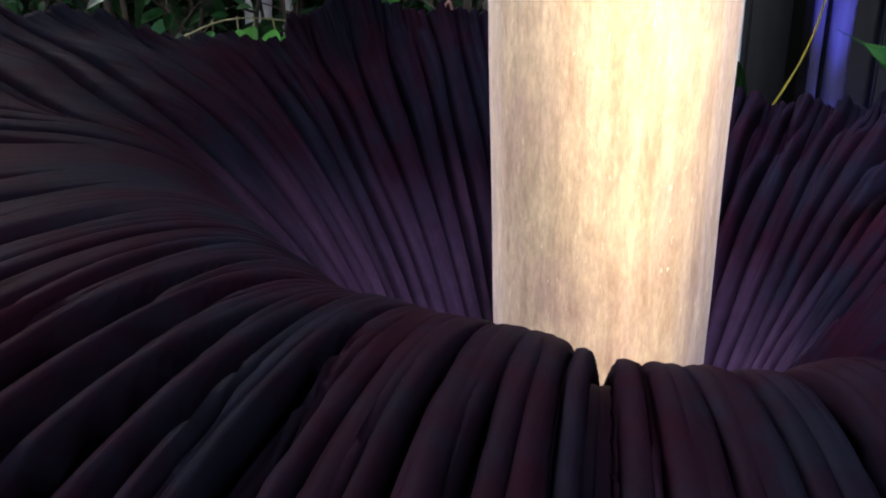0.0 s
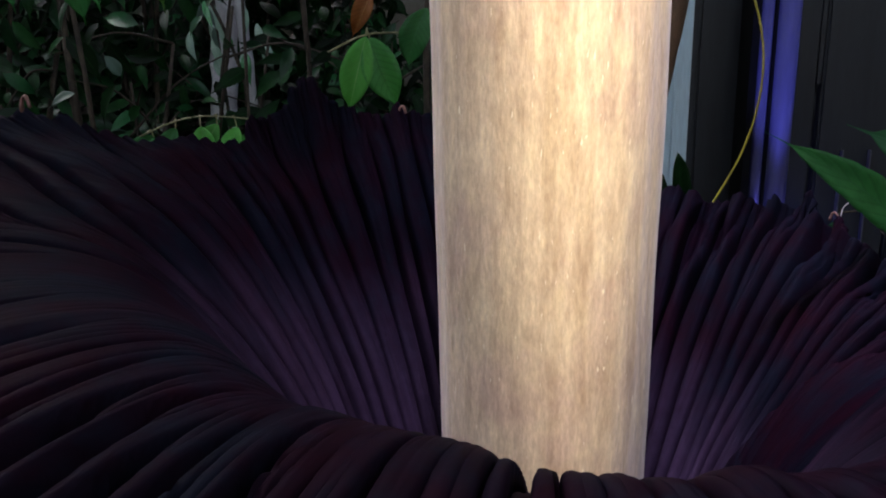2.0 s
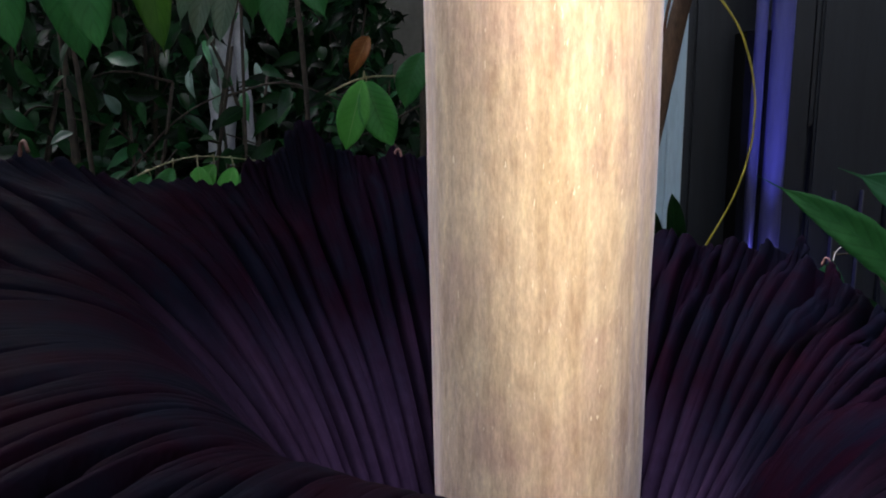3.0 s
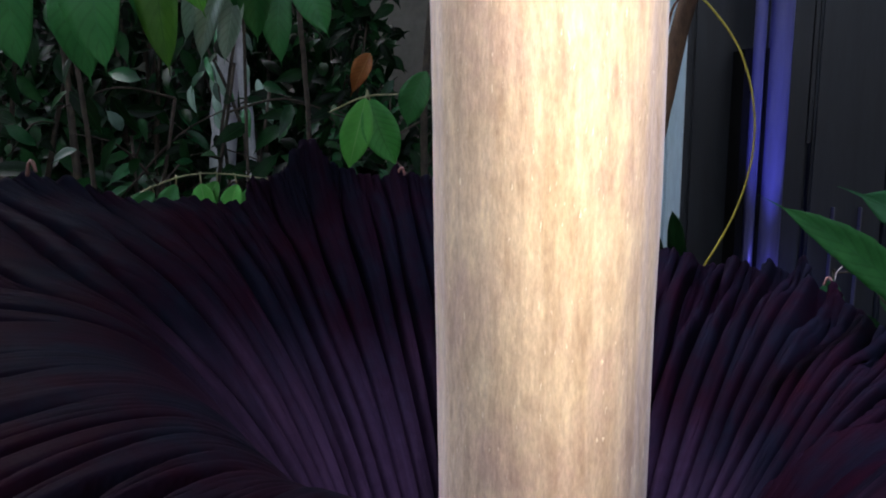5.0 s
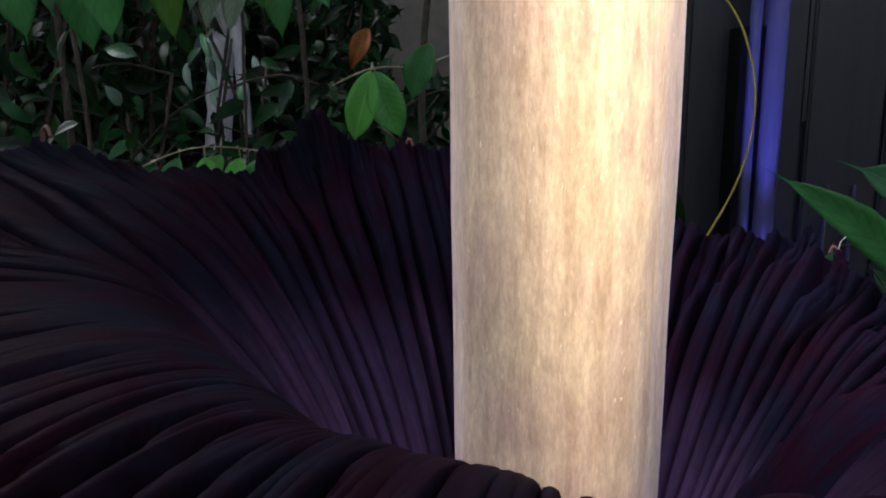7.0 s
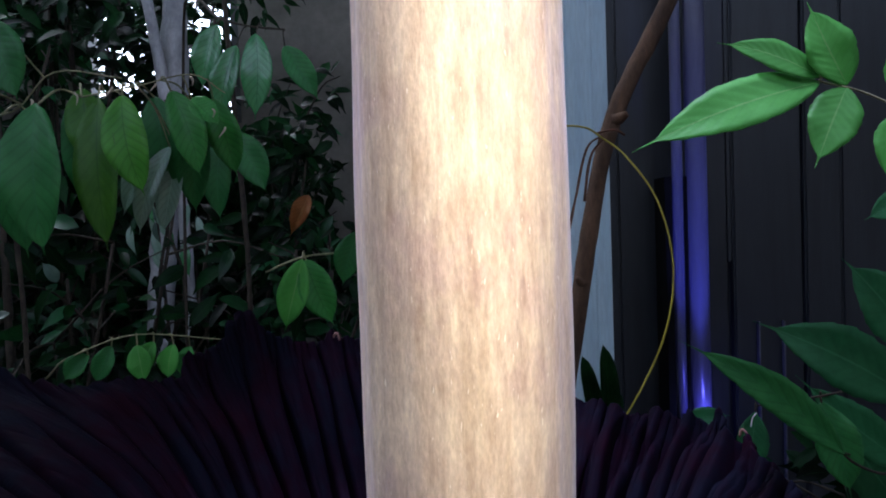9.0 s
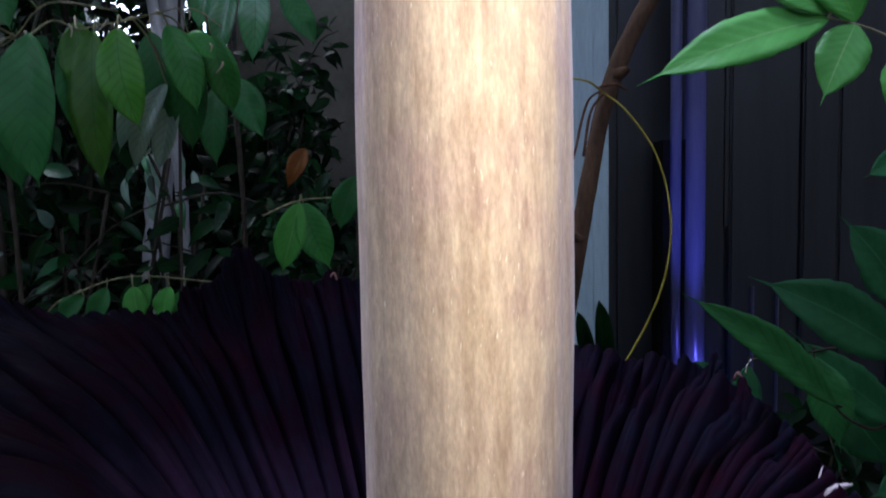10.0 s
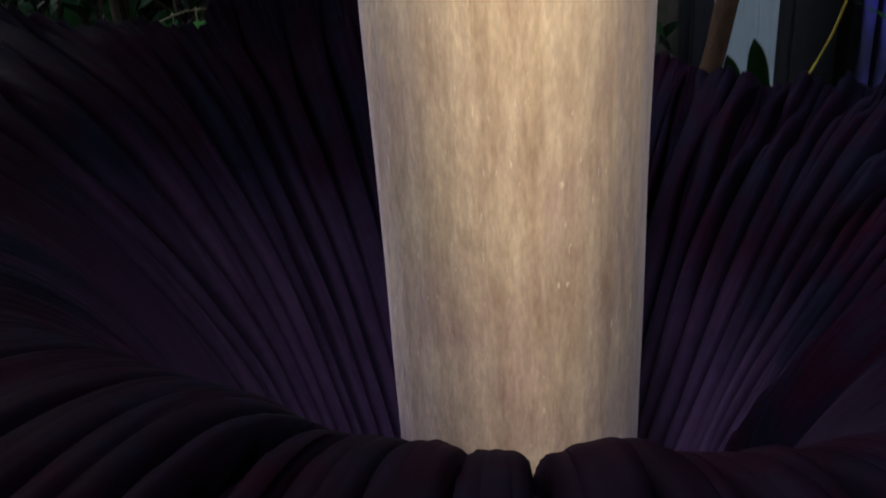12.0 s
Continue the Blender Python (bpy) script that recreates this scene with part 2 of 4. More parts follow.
# ---------------------------------------------------------------- mesh helpers
def finish(name, me, mat_, parent=None, label="", smooth=True):
    me.materials.append(mat_)
    if smooth:
        me.polygons.foreach_set("use_smooth", [True] * len(me.polygons))
    ob = new(name, me)
    if parent:
        ob.parent = parent
    if label:
        ob["label"] = label
    return ob


def part(name, bm, mat_, parent=None, label="", smooth=True):
    me = bpy.data.meshes.new(name)
    bm.to_mesh(me)
    bm.free()
    return finish(name, me, mat_, parent, label, smooth)


def thing(name, place, label, category, group="", kind=""):
    ob = new(name)
    ob.location = place
    return tagged(ob, label, category, group, kind)


def box(bm, lo, hi, bevel=0.0):
    lo, hi = Vector(lo), Vector(hi)
    made = bmesh.ops.create_cube(bm, size=1.0, matrix=Matrix.LocRotScale((lo + hi) / 2, None, hi - lo))
    if bevel:
        edges = {e for v in made["verts"] for e in v.link_edges}
        bmesh.ops.bevel(bm, geom=list(edges), offset=bevel, segments=2, affect="EDGES")


def tube(bm, points, radii, sides=8, wobble=0.0):
    """A round, tapering tube along points; wobble makes it uneven."""
    points = [Vector(p) for p in points]
    rings = []
    for i, p in enumerate(points):
        a, b = points[max(i - 1, 0)], points[min(i + 1, len(points) - 1)]
        z = (b - a).normalized()
        x = z.cross(Vector((0.31, 0.95, 0.05))).normalized()
        y = z.cross(x)
        r = radii[i] if isinstance(radii, (list, tuple)) else radii
        ring = []
        for s in range(sides):
            t = 2 * math.pi * s / sides
            rr = r * (1 + wobble * noise.noise(p * 30 + Vector((s, 0, 0))))
            ring.append(bm.verts.new(p + x * (rr * math.cos(t)) + y * (rr * math.sin(t))))
        rings.append(ring)
    for a, b in zip(rings, rings[1:]):
        for s in range(sides):
            bm.faces.new((a[s], a[(s + 1) % sides], b[(s + 1) % sides], b[s]))
    bm.faces.new(rings[0][::-1])
    bm.faces.new(rings[-1])


def curve_points(points, steps=6):
    """A smooth line through the points."""
    p = [Vector(q) for q in points]
    p = [2 * p[0] - p[1]] + p + [2 * p[-1] - p[-2]]
    out = []
    for a, b, c, d in zip(p, p[1:], p[2:], p[3:]):
        for i in range(steps):
            t = i / steps
            out.append(0.5 * (2 * b + (c - a) * t + (2 * a - 5 * b + 4 * c - d) * t * t + (3 * b - a - 3 * c + d) * t ** 3))
    return out + [p[-2]]


def leaf_grid(base, tip, width, face=(0, -1, 0.2), sag=0.08, cup=0.15, wave=0.03, blunt=0.42, tail=0.12, teeth=0.0, full=0.8, seed=0, rows=18, cols=6):
    """Vertices, faces and UVs of one pointed leaf with a drip tip, bowed along its length and folded along its midrib."""
    base, tip, face = Vector(base), Vector(tip), Vector(face)
    along = tip - base
    length = along.length
    along.normalize()
    across = along.cross(face).normalized()
    up = across.cross(along).normalized()
    rnd = random.Random(seed)
    ph, bend = rnd.uniform(0, 6), rnd.uniform(-0.06, 0.06)
    vs, uvs, fs = [], [], []
    for i in range(rows + 1):
        t = i / rows
        body = t / (1 - tail) if t < 1 - tail else 1
        w = math.sin(math.pi * min(1, body) ** (math.log(0.5) / math.log(blunt))) ** full if body < 1 else 0
        w = max(w, 0.05 * (1 - (t - 1 + tail) / tail) if t > 1 - tail * 1.3 else 0.0, 0.012)
        if teeth and 0.3 < t < 0.9:
            w *= 1 - teeth * ((t * 8) % 1)
        mid = base + along * (t * length) + up * (sag * length * (4 * t * (1 - t))) + across * (bend * length * math.sin(math.pi * t))
        for j in range(-cols // 2, cols // 2 + 1):
            u = 2 * j / cols
            edge = wave * width * math.sin(t * 17 + ph + (1.3 if u > 0 else 0)) * u * u
            ripple = 0.004 * width * math.sin(along.z + (t - 0.2 * abs(u)) * 66) * abs(u) * (1 - abs(u)) * 3
            vs.append(mid + across * (u * w * width / 2) + up * (abs(u) * w * width * cup + edge * w + ripple * w))
            uvs.append((u, t))
    c = cols + 1
    for i in range(rows):
        for j in range(cols):
            fs.append((i * c + j, i * c + j + 1, (i + 1) * c + j + 1, (i + 1) * c + j))
    return vs, fs, uvs


def mesh_from(name, vs, fs, uvs=None):
    me = bpy.data.meshes.new(name)
    me.from_pydata([tuple(v) for v in vs], [], fs)
    if uvs is not None:
        layer = me.uv_layers.new(name="UVMap")
        idx = np.empty(len(me.loops), dtype=np.int32)
        me.loops.foreach_get("vertex_index", idx)
        layer.data.foreach_set("uv", np.asarray(uvs, dtype=np.float32)[idx].ravel())
    me.update()
    return me


def leaf(parent, base, tip, width, mat_, label="", **how):
    vs, fs, uvs = leaf_grid(base, tip, width, **how)
    ob = finish("leaf", mesh_from("leaf", vs, fs, uvs), mat_, parent, label)
    sol = ob.modifiers.new("thickness", "SOLIDIFY")
    sol.thickness, sol.offset = 0.0006, 0
    return ob


# ---------------------------------------------------------------- setting
def ground():
    n, half = 60, 30.0
    bm = bmesh.new()
    bmesh.ops.create_grid(bm, x_segments=n, y_segments=n, size=half)
    for v in bm.verts:
        near = math.exp(-v.co.xy.length / 6)
        v.co.z = 0.05 * near * noise.noise(v.co * 0.7)
    tagged(part("ground", bm, SOIL), "dark damp planting soil under the display", "soil", kind="structure")


def walls():
    bm = bmesh.new()
    box(bm, (0.30, 2.2, 0), (6.0, 2.35, 5.0))
    dark = tagged(part("wall_north_dark", bm, PANEL, smooth=False), "black painted panel wall with upright seams", "wall", kind="structure")
    rnd = random.Random(3)
    x = 0.33
    while x < 3.4:
        w = 1.052 - x if 0.85 < x < 1.0 else rnd.uniform(0.09, 0.3)
        bm = bmesh.new()
        box(bm, (x, 2.165 - rnd.uniform(0, 0.02), 0.02), (x + w - 0.003, 2.2, 4.6), 0.008)
        part("panel", bm, PANEL, dark, smooth=False)
        x += w + (0.018 if 1.04 < x + w < 1.06 else 0.0)
    bm = bmesh.new()
    for lo, hi in (((-6.0, 2.8, 0), (-1.7, 2.95, 5.0)), ((-1.7, 2.8, 0), (-0.95, 2.95, 2.15)), ((-1.7, 2.8, 3.4), (-0.95, 2.95, 5.0)), ((-0.95, 2.8, 0), (0.30, 2.95, 5.0)), ((0.30, 2.35, 0), (0.42, 2.95, 5.0))):
        box(bm, lo, hi)
    tagged(part("wall_north", bm, CREAM, smooth=False), "dull cream plaster wall behind the shrubs", "wall", kind="structure")
    win = thing("window_1", (-1.325, 2.87, 2.775), "dark framed window with daylight behind leaves", "window", kind="structure")
    bm = bmesh.new()
    for lo, hi in (((-0.375, -0.05, -0.625), (-0.335, 0.05, 0.625)), ((0.335, -0.05, -0.625), (0.375, 0.05, 0.625)), ((-0.335, -0.05, -0.625), (0.335, 0.05, -0.585)), ((-0.335, -0.05, 0.585), (0.335, 0.05, 0.625)), ((-0.015, -0.04, -0.585), (0.015, 0.04, 0.585))):
        box(bm, lo, hi)
    part("window_frame", bm, FRAME, win, smooth=False)
    for name, lo, hi in (("wall_west", (-6.15, -5, 0), (-6.0, 2.95, 5.0)), ("wall_east", (6.0, -5, 0), (6.15, 2.35, 5.0)), ("wall_south", (-6.15, -5.15, 0), (6.15, -5.0, 5.0))):
        bm = bmesh.new()
        box(bm, lo, hi)
        tagged(part(name, bm, CREAM, smooth=False), "plain plaster wall of the display house", "wall", kind="structure")
    # unseen roof, added; its open bays are placed to steer the daylight
    bm = bmesh.new()
    for lo, hi in (((-6.15, -5.15, 5.0), (6.15, -4.6, 5.12)), ((-6.15, -4.6, 5.0), (-5.6, 0.3, 5.12)), ((5.2, -4.6, 5.0), (6.15, 0.3, 5.12)), ((-5.6, -1.5, 5.0), (5.2, 0.3, 5.12)), ((4.6, 0.3, 5.0), (6.15, 2.95, 5.12)), ((-6.15, 0.3, 5.0), (-5.6, 2.95, 5.12)), ((0.8, 1.5, 5.0), (4.6, 2.95, 5.12)), ((-2.0, 0.3, 5.0), (0.8, 2.95, 5.12)),
                   *(((x - 0.03, -4.6, 5.0), (x + 0.03, -1.5, 5.1)) for x in (-4.3, -3.0, -1.7, -0.4, 0.9, 2.2, 3.5)), *(((x - 0.03, 0.3, 5.0), (x + 0.03, 2.95, 5.1)) for x in (-4.3, -3.0))):
        box(bm, lo, hi)
    tagged(part("ceiling", bm, CREAM, smooth=False), "unseen roof added to shape the daylight, with open barred bays", "ceiling", kind="structure")


def uprights():
    """The pale post and the two tubes lit by a blue lamp at their foot."""
    post = thing("white_post", (0, 0, 0), "pale blue-grey painted upright post with thin ribs", "post")
    for name, lo, hi, round_ in (("body", (0.335, 1.565, 0.0), (0.478, 1.66, 4.9), 0.008), ("rib", (0.355, 1.553, 0.0), (0.375, 1.568, 4.9), 0.003), ("rib", (0.43, 1.555, 0.0), (0.437, 1.568, 4.9), 0.002)):
        bm = bmesh.new()
        box(bm, lo, hi, round_)
        part(name, bm, WHITE_PAINT, post, smooth=False)
    bm = bmesh.new()
    box(bm, (1.053, 2.17, 1.47), (1.067, 2.2, 4.6))
    tagged(part("seam_strip", bm, PANEL, smooth=False), "narrow dark strip in the panel seam", "trim", kind="structure")
    # strips added to draw the blue glints on the panel edges
    for x in (1.152, 1.247):
        bm = bmesh.new()
        box(bm, (x, 2.14, 0.02), (x + 0.006, 2.165, 1.24), 0.001)
        tagged(part("seam_strip", bm, STEEL, smooth=False), "narrow strip added to show a panel edge catching blue light", "trim", kind="structure")
    # black strips added in place of the shaded gaps beside the tubes
    for x, w in ((0.776, 0.026), (0.8465, 0.010)):
        bm = bmesh.new()
        box(bm, (x, 2.028, 0.0), (x + w, 2.16, 1.79), 0.001)
        tagged(part("slot_lining", bm, SLOT_BLACK, smooth=False), "black strip standing in for the dark open slot beside the tubes", "trim", kind="structure")
    for x, r in ((0.8255, 0.0195), (0.8945, 0.0375)):
        bm = bmesh.new()
        tube(bm, [(x, 2.04, 0.0), (x, 2.04, 2.4), (x, 2.04, 4.9)], r, 24)
        tagged(part("upright_tube", bm, STEEL), "grey steel tube washed by blue light", "tube", group="blue-lit tubes")


# ---------------------------------------------------------------- the flower
# azimuth (0 towards the visitors' side, counted towards +x), then radius and height at two stations each: the inner wall up to the crest, and the lip out to the rim
WALL = [(-180, 0.22, 1.19, 0.29, 1.31), (-150, 0.22, 1.21, 0.28, 1.34), (-128, 0.225, 1.23, 0.3, 1.36), (-105, 0.23, 1.25, 0.31, 1.385), (-85, 0.235, 1.27, 0.325, 1.405),
        (-60, 0.228, 1.275, 0.318, 1.405), (-30, 0.226, 1.262, 0.318, 1.396), (0, 0.228, 1.25, 0.322, 1.371), (22, 0.23, 1.24, 0.325, 1.371), (45, 0.21, 1.22, 0.28, 1.35),
        (70, 0.19, 1.18, 0.25, 1.285), (96, 0.2, 1.15, 0.255, 1.245), (118, 0.205, 1.14, 0.265, 1.24), (135, 0.21, 1.13, 0.28, 1.24), (155, 0.22, 1.14, 0.29, 1.25)]
LIP = [(-180, 0.35, 1.39, 0.41, 1.45), (-150, 0.33, 1.43, 0.37, 1.49), (-128, 0.345, 1.42, 0.385, 1.455), (-105, 0.39, 1.45, 0.46, 1.48), (-85, 0.44, 1.465, 0.58, 1.505),
       (-60, 0.47, 1.43, 0.64, 1.41), (-30, 0.46, 1.393, 0.6, 1.3), (0, 0.43, 1.358, 0.52, 1.25), (22, 0.4, 1.371, 0.47, 1.3), (45, 0.335, 1.378, 0.39, 1.345),
       (70, 0.295, 1.315, 0.335, 1.315), (96, 0.305, 1.295, 0.345, 1.322), (118, 0.325, 1.32, 0.38, 1.365), (135, 0.36, 1.33, 0.43, 1.385), (155, 0.36, 1.33, 0.43, 1.39)]


def throat(a):
    """Radius and height of the two lowest stations, deep in the flower."""
    return 0.105, 0.85, 0.16 - 0.015 * math.exp(-((a - 80) / 38) ** 2), 1.042 + 0.02 * math.cos(radians(a + 75))


def smooth_rows(x, xs, ys):
    """Smooth cubic through (xs, ys rows) at x."""
    m = np.gradient(ys, xs, axis=0)
    i = np.clip(np.searchsorted(xs, x) - 1, 0, len(xs) - 2)
    h = (xs[i + 1] - xs[i])[:, None]
    t = ((x - xs[i])[:, None]) / h
    a, b, c, d = 2 * t**3 - 3 * t**2 + 1, t**3 - 2 * t**2 + t, -2 * t**3 + 3 * t**2, t**3 - t**2
    return a * ys[i] + b * h * m[i] + c * ys[i + 1] + d * h * m[i + 1]


REAR_PLEATS = (-79, -85.5, -91, -96.5, -102, -107.5, -113, -118, -123, -128, -134, -140, -145.5, -150, -155, -160.5, -166, -172, -178, 176, 170, 164, 158, 153)
EAST_PLEATS = (148.5, 144, 139.5, 135, 130.5, 126.5, 122.5, 118.5, 114, 110, 105.5, 101, 96.5)
FRONT_PLEATS = (-38.5, -34.8, -31.5, -28.6, -25.6, -22.4, -19, -15.6, -12.2, -9.2, 12.2, 15.4, 19, 23, 27.5, 32, 37)
SHOULDER_PLEATS = ((-74.5, 0.60), (-71, 0.68), (-67, 0.50), (-63, 0.66), (-59.5, 0.73), (-55, 0.68), (-51, 0.64), (-47, 0.70), (-43, 0.63))
LIP_NOTCHES = ((-6.0, 0.16, 0.007), (-3.9, 0.34, 0.011), (-1.0, 0.2, 0.010), (1.8, 0.15, 0.005), (5.0, 0.2, 0.010), (8.6, 0.26, 0.011))


def pleats(rng):
    """Slits between the strips: azimuth, start and end along the strip, depth, strip width in degrees, half width as a share of it, taper."""
    out = []
    for g in REAR_PLEATS:
        out.append((g + rng.uniform(-0.5, 0.5), 0.02, rng.uniform(0.85, 1.25), 0.022 * rng.uniform(0.8, 1.15), 5.4, 0.20 * rng.uniform(0.8, 1.2), 0.1))
        if rng.random() < 0.4:
            out.append((g + rng.uniform(2.2, 3.2), rng.uniform(0.5, 0.62), rng.uniform(0.9, 1.2), 0.008, 3.6, 0.12, 0.25))
    for g in EAST_PLEATS:
        out.append((g + rng.uniform(-0.4, 0.4), 0.02, rng.uniform(0.95, 1.4), 0.026 * rng.uniform(0.85, 1.15), 4.6, 0.19 * rng.uniform(0.8, 1.2), 0.1))
        for shift in (1.15, 2.3, 3.4):
            if rng.random() < (0.85 if shift == 2.3 else 0.4):
                out.append((g + shift * rng.uniform(0.9, 1.1), rng.uniform(0.64, 0.74) if shift == 2.3 else rng.uniform(0.76, 0.86), 1.4, 0.012, 2.4, 0.14, 0.12))
    for g, begin in SHOULDER_PLEATS:  # smooth there: slits only towards the rim
        out.append((g, begin, 1.5, 0.019 * rng.uniform(0.8, 1.2), 4.6, 0.14 * rng.uniform(0.8, 1.3), 0.10))
        if rng.random() < 0.6:
            out.append((g + rng.uniform(1.4, 2.2), rng.uniform(0.74, 0.84), 1.5, 0.010, 2.6, 0.14, 0.10))
    for g in FRONT_PLEATS:
        step = 3.1 if g < 10 else 3.8
        out.append((g + rng.uniform(-0.3, 0.3), rng.uniform(0.575, 0.64), rng.uniform(0.84, 1.4), 0.022 * rng.uniform(0.75, 1.15), step, 0.25 * rng.uniform(0.6, 1.4), 0.12))
        for shift in (-0.45, 0.45):
            if rng.random() < 0.6:
                out.append((g + shift * step * rng.uniform(0.7, 1.2), rng.uniform(0.63, 0.74), rng.uniform(0.78, 1.2), 0.013 * rng.uniform(0.6, 1.3), 0.6 * step, 0.17 * rng.uniform(0.6, 1.4), 0.10))
    for g, half, depth in LIP_NOTCHES:
        out.append((g, 0.44, 1.5, depth, 2.8, half, 0.16))
        if rng.random() < 0.6:
            out.append((g + rng.uniform(0.9, 1.5), rng.uniform(0.62, 0.68), 1.4, 0.008, 1.8, 0.14, 0.10))
    return out


def spathe_mesh(around=3600, up=150):
    rng = np.random.default_rng(5)
    az = np.array([row[0] for row in WALL], float)
    flat = np.array([(*throat(w[0]), *w[1:], *rim[1:]) for w, rim in zip(WALL, LIP)], float)
    az = np.concatenate([az - 360, az, az + 360])
    flat = np.concatenate([flat, flat, flat])
    phi = np.linspace(-180, 180, around, endpoint=False)
    st = smooth_rows(phi, az, flat).reshape(around, 6, 2)
    s = np.linspace(0, 1, up)
    prof = smooth_rows(s, np.linspace(0, 1, 6), st.transpose(1, 0, 2).reshape(6, -1)).reshape(up, around, 2)
    r, z = prof[..., 0], prof[..., 1]
    P, S = np.meshgrid(phi, s)
    # pleats: rounded strips parted by slits; the slits run full length in the throat and taper to a point on the lip
    d = np.zeros_like(P)
    for g, start, end, power, step, half, ease in pleats(rng):
        cols = np.where(np.abs((phi - g + 180) % 360 - 180) < 2 * step + 12)[0]
        s2 = S[:, cols]
        bend = 5.5 * math.exp(-((g + 78) / 20) ** 2) * (g < -76)
        drift = bend * np.cos(np.clip((s2 - 0.56) * 8.6, -2, 3.2)) + 0.25 * np.sin(s2 * 7 + g / 9) + 0.04 * step * np.sin(s2 * 15 + 5 * g)
        off = np.abs((P[:, cols] - g - drift + 180) % 360 - 180)
        grow = np.clip((s2 - start) / ease, 0, 1) * np.clip((end - s2) / (0.10 if -76 < g < 60 else 0.25), 0, 1)
        grow = grow * grow * (3 - 2 * grow)
        open_up = 1.05 + 0.6 * np.clip((s2 - 0.55) / 0.4, 0, 1) if g > 90 else 1.3 - 0.3 * np.clip((s2 - 0.38) / 0.2, 0, 1) - 0.45 * np.clip((s2 - 0.62) / 0.25, 0, 1) * (abs(g) > 76)
        wide = half * step * open_up * (0.15 + 0.85 * grow) * (1 + 0.22 * np.sin(s2 * 11 + 3 * g))
        front = -42 < g < 60
        side = np.clip((wide - off) / (0.16 if front else max(0.08 * step, 0.25)) + 0.5, 0, 1)
        cut = power * side * side * (3 - 2 * side) * grow
        swell = (0.14 if front else 0.36) * power * grow * np.clip(1 - off / (0.5 * step), 0, 1) ** 2
        d[:, cols] = np.minimum(d[:, cols], -(cut + swell))
    d *= np.clip(r / 0.27, 0.7, 1.2) * np.clip((1.12 - S) / 0.2, 0.6, 1)
    # the free margin that overlaps the pleats on the +x side: a smooth flap with a step down at its edge
    edge_at = 107.5 - 56 * np.clip(S - 0.45, -0.1, 0.4)
    flap = np.clip((edge_at - P) / 0.4, 0, 1) * np.clip((P - 30) / 45, 0, 1)
    d = np.where(P > 30, d * (1 - 0.92 * flap), d)
    d += 0.017 * flap * np.clip((S - 0.28) / 0.15, 0, 1)
    # wrinkles along the strips and slow unevenness
    for n_phi, n_s, size in ((900, 9, 0.0008), (300, 7, 0.0010), (90, 5, 0.0025)):
        knots = rng.uniform(-1, 1, (n_s + 1, n_phi))
        u, v = (P + 180) / 360 * n_phi, S * (n_s - 0.001)
        i, j = u.astype(int) % n_phi, v.astype(int)
        fu, fv = u - np.floor(u), v - np.floor(v)
        fu, fv = fu * fu * (3 - 2 * fu), fv * fv * (3 - 2 * fv)
        low = knots[j, i] * (1 - fu) + knots[j, (i + 1) % n_phi] * fu
        high = knots[j + 1, i] * (1 - fu) + knots[j + 1, (i + 1) % n_phi] * fu
        d += size * (low * (1 - fv) + high * fv) * np.clip(r / 0.35, 0.3, 1.3) * (1 - 0.9 * np.exp(-((P + 64) / 22) ** 2))
    d += 0.006 * np.sin(np.radians(P * 7) + 3 * S) * S + 0.004 * np.sin(np.radians(P * 13 + 40) - 4 * S) * S
    X, Y = r * np.sin(np.radians(P)), -r * np.cos(np.radians(P))
    pos = np.stack([X, Y, z], -1)
    dphi = np.roll(pos, -1, 1) - np.roll(pos, 1, 1)
    ds = np.gradient(pos, axis=0)
    nrm = np.cross(ds, dphi)
    nrm /= np.linalg.norm(nrm, axis=-1, keepdims=True) + 1e-9
    pos = pos + nrm * d[..., None]
    # ragged, frilled rim
    edge = np.clip((S - 0.86) / 0.14, 0, 1) ** 2
    rag = np.zeros(around)
    for count, size in ((26, 0.8), (60, 0.7), (170, 0.5), (430, 0.35)):
        knots = rng.uniform(-1, 1, count)
        at = np.sort(rng.uniform(-180, 180, count))
        rag += size * np.interp(phi, at, knots, period=360)
    rise = 0.004 * rag + np.interp(phi, [p for p, _ in RIM], [h for _, h in RIM], period=360)
    lift = np.gradient(pos, axis=0)
    lift /= np.linalg.norm(lift, axis=-1, keepdims=True) + 1e-9
    way = 0.45 * lift + np.array([0, 0, 0.62])
    pos = pos + way * (edge * rise)[..., None]
    frill = 0.004 * np.sin(np.radians(phi) * 90 + 5 * rag) + 0.003 * np.sin(np.radians(phi) * 210 + 3 * rag)
    pos = pos + nrm * (edge * frill)[..., None]
    idx = np.arange(up * around).reshape(up, around)
    nxt = np.roll(idx, -1, 1)
    faces = np.stack([idx[:-1], nxt[:-1], nxt[1:], idx[1:]], -1).reshape(-1, 4)
    # raised S keeps the throat's painted glow off the flap
    uv = np.stack([P / 360 + 0.5, np.where(flap > 0.5, np.maximum(S, 0.72), S)], -1).reshape(-1, 2)
    return pos.reshape(-1, 3), faces.tolist(), uv


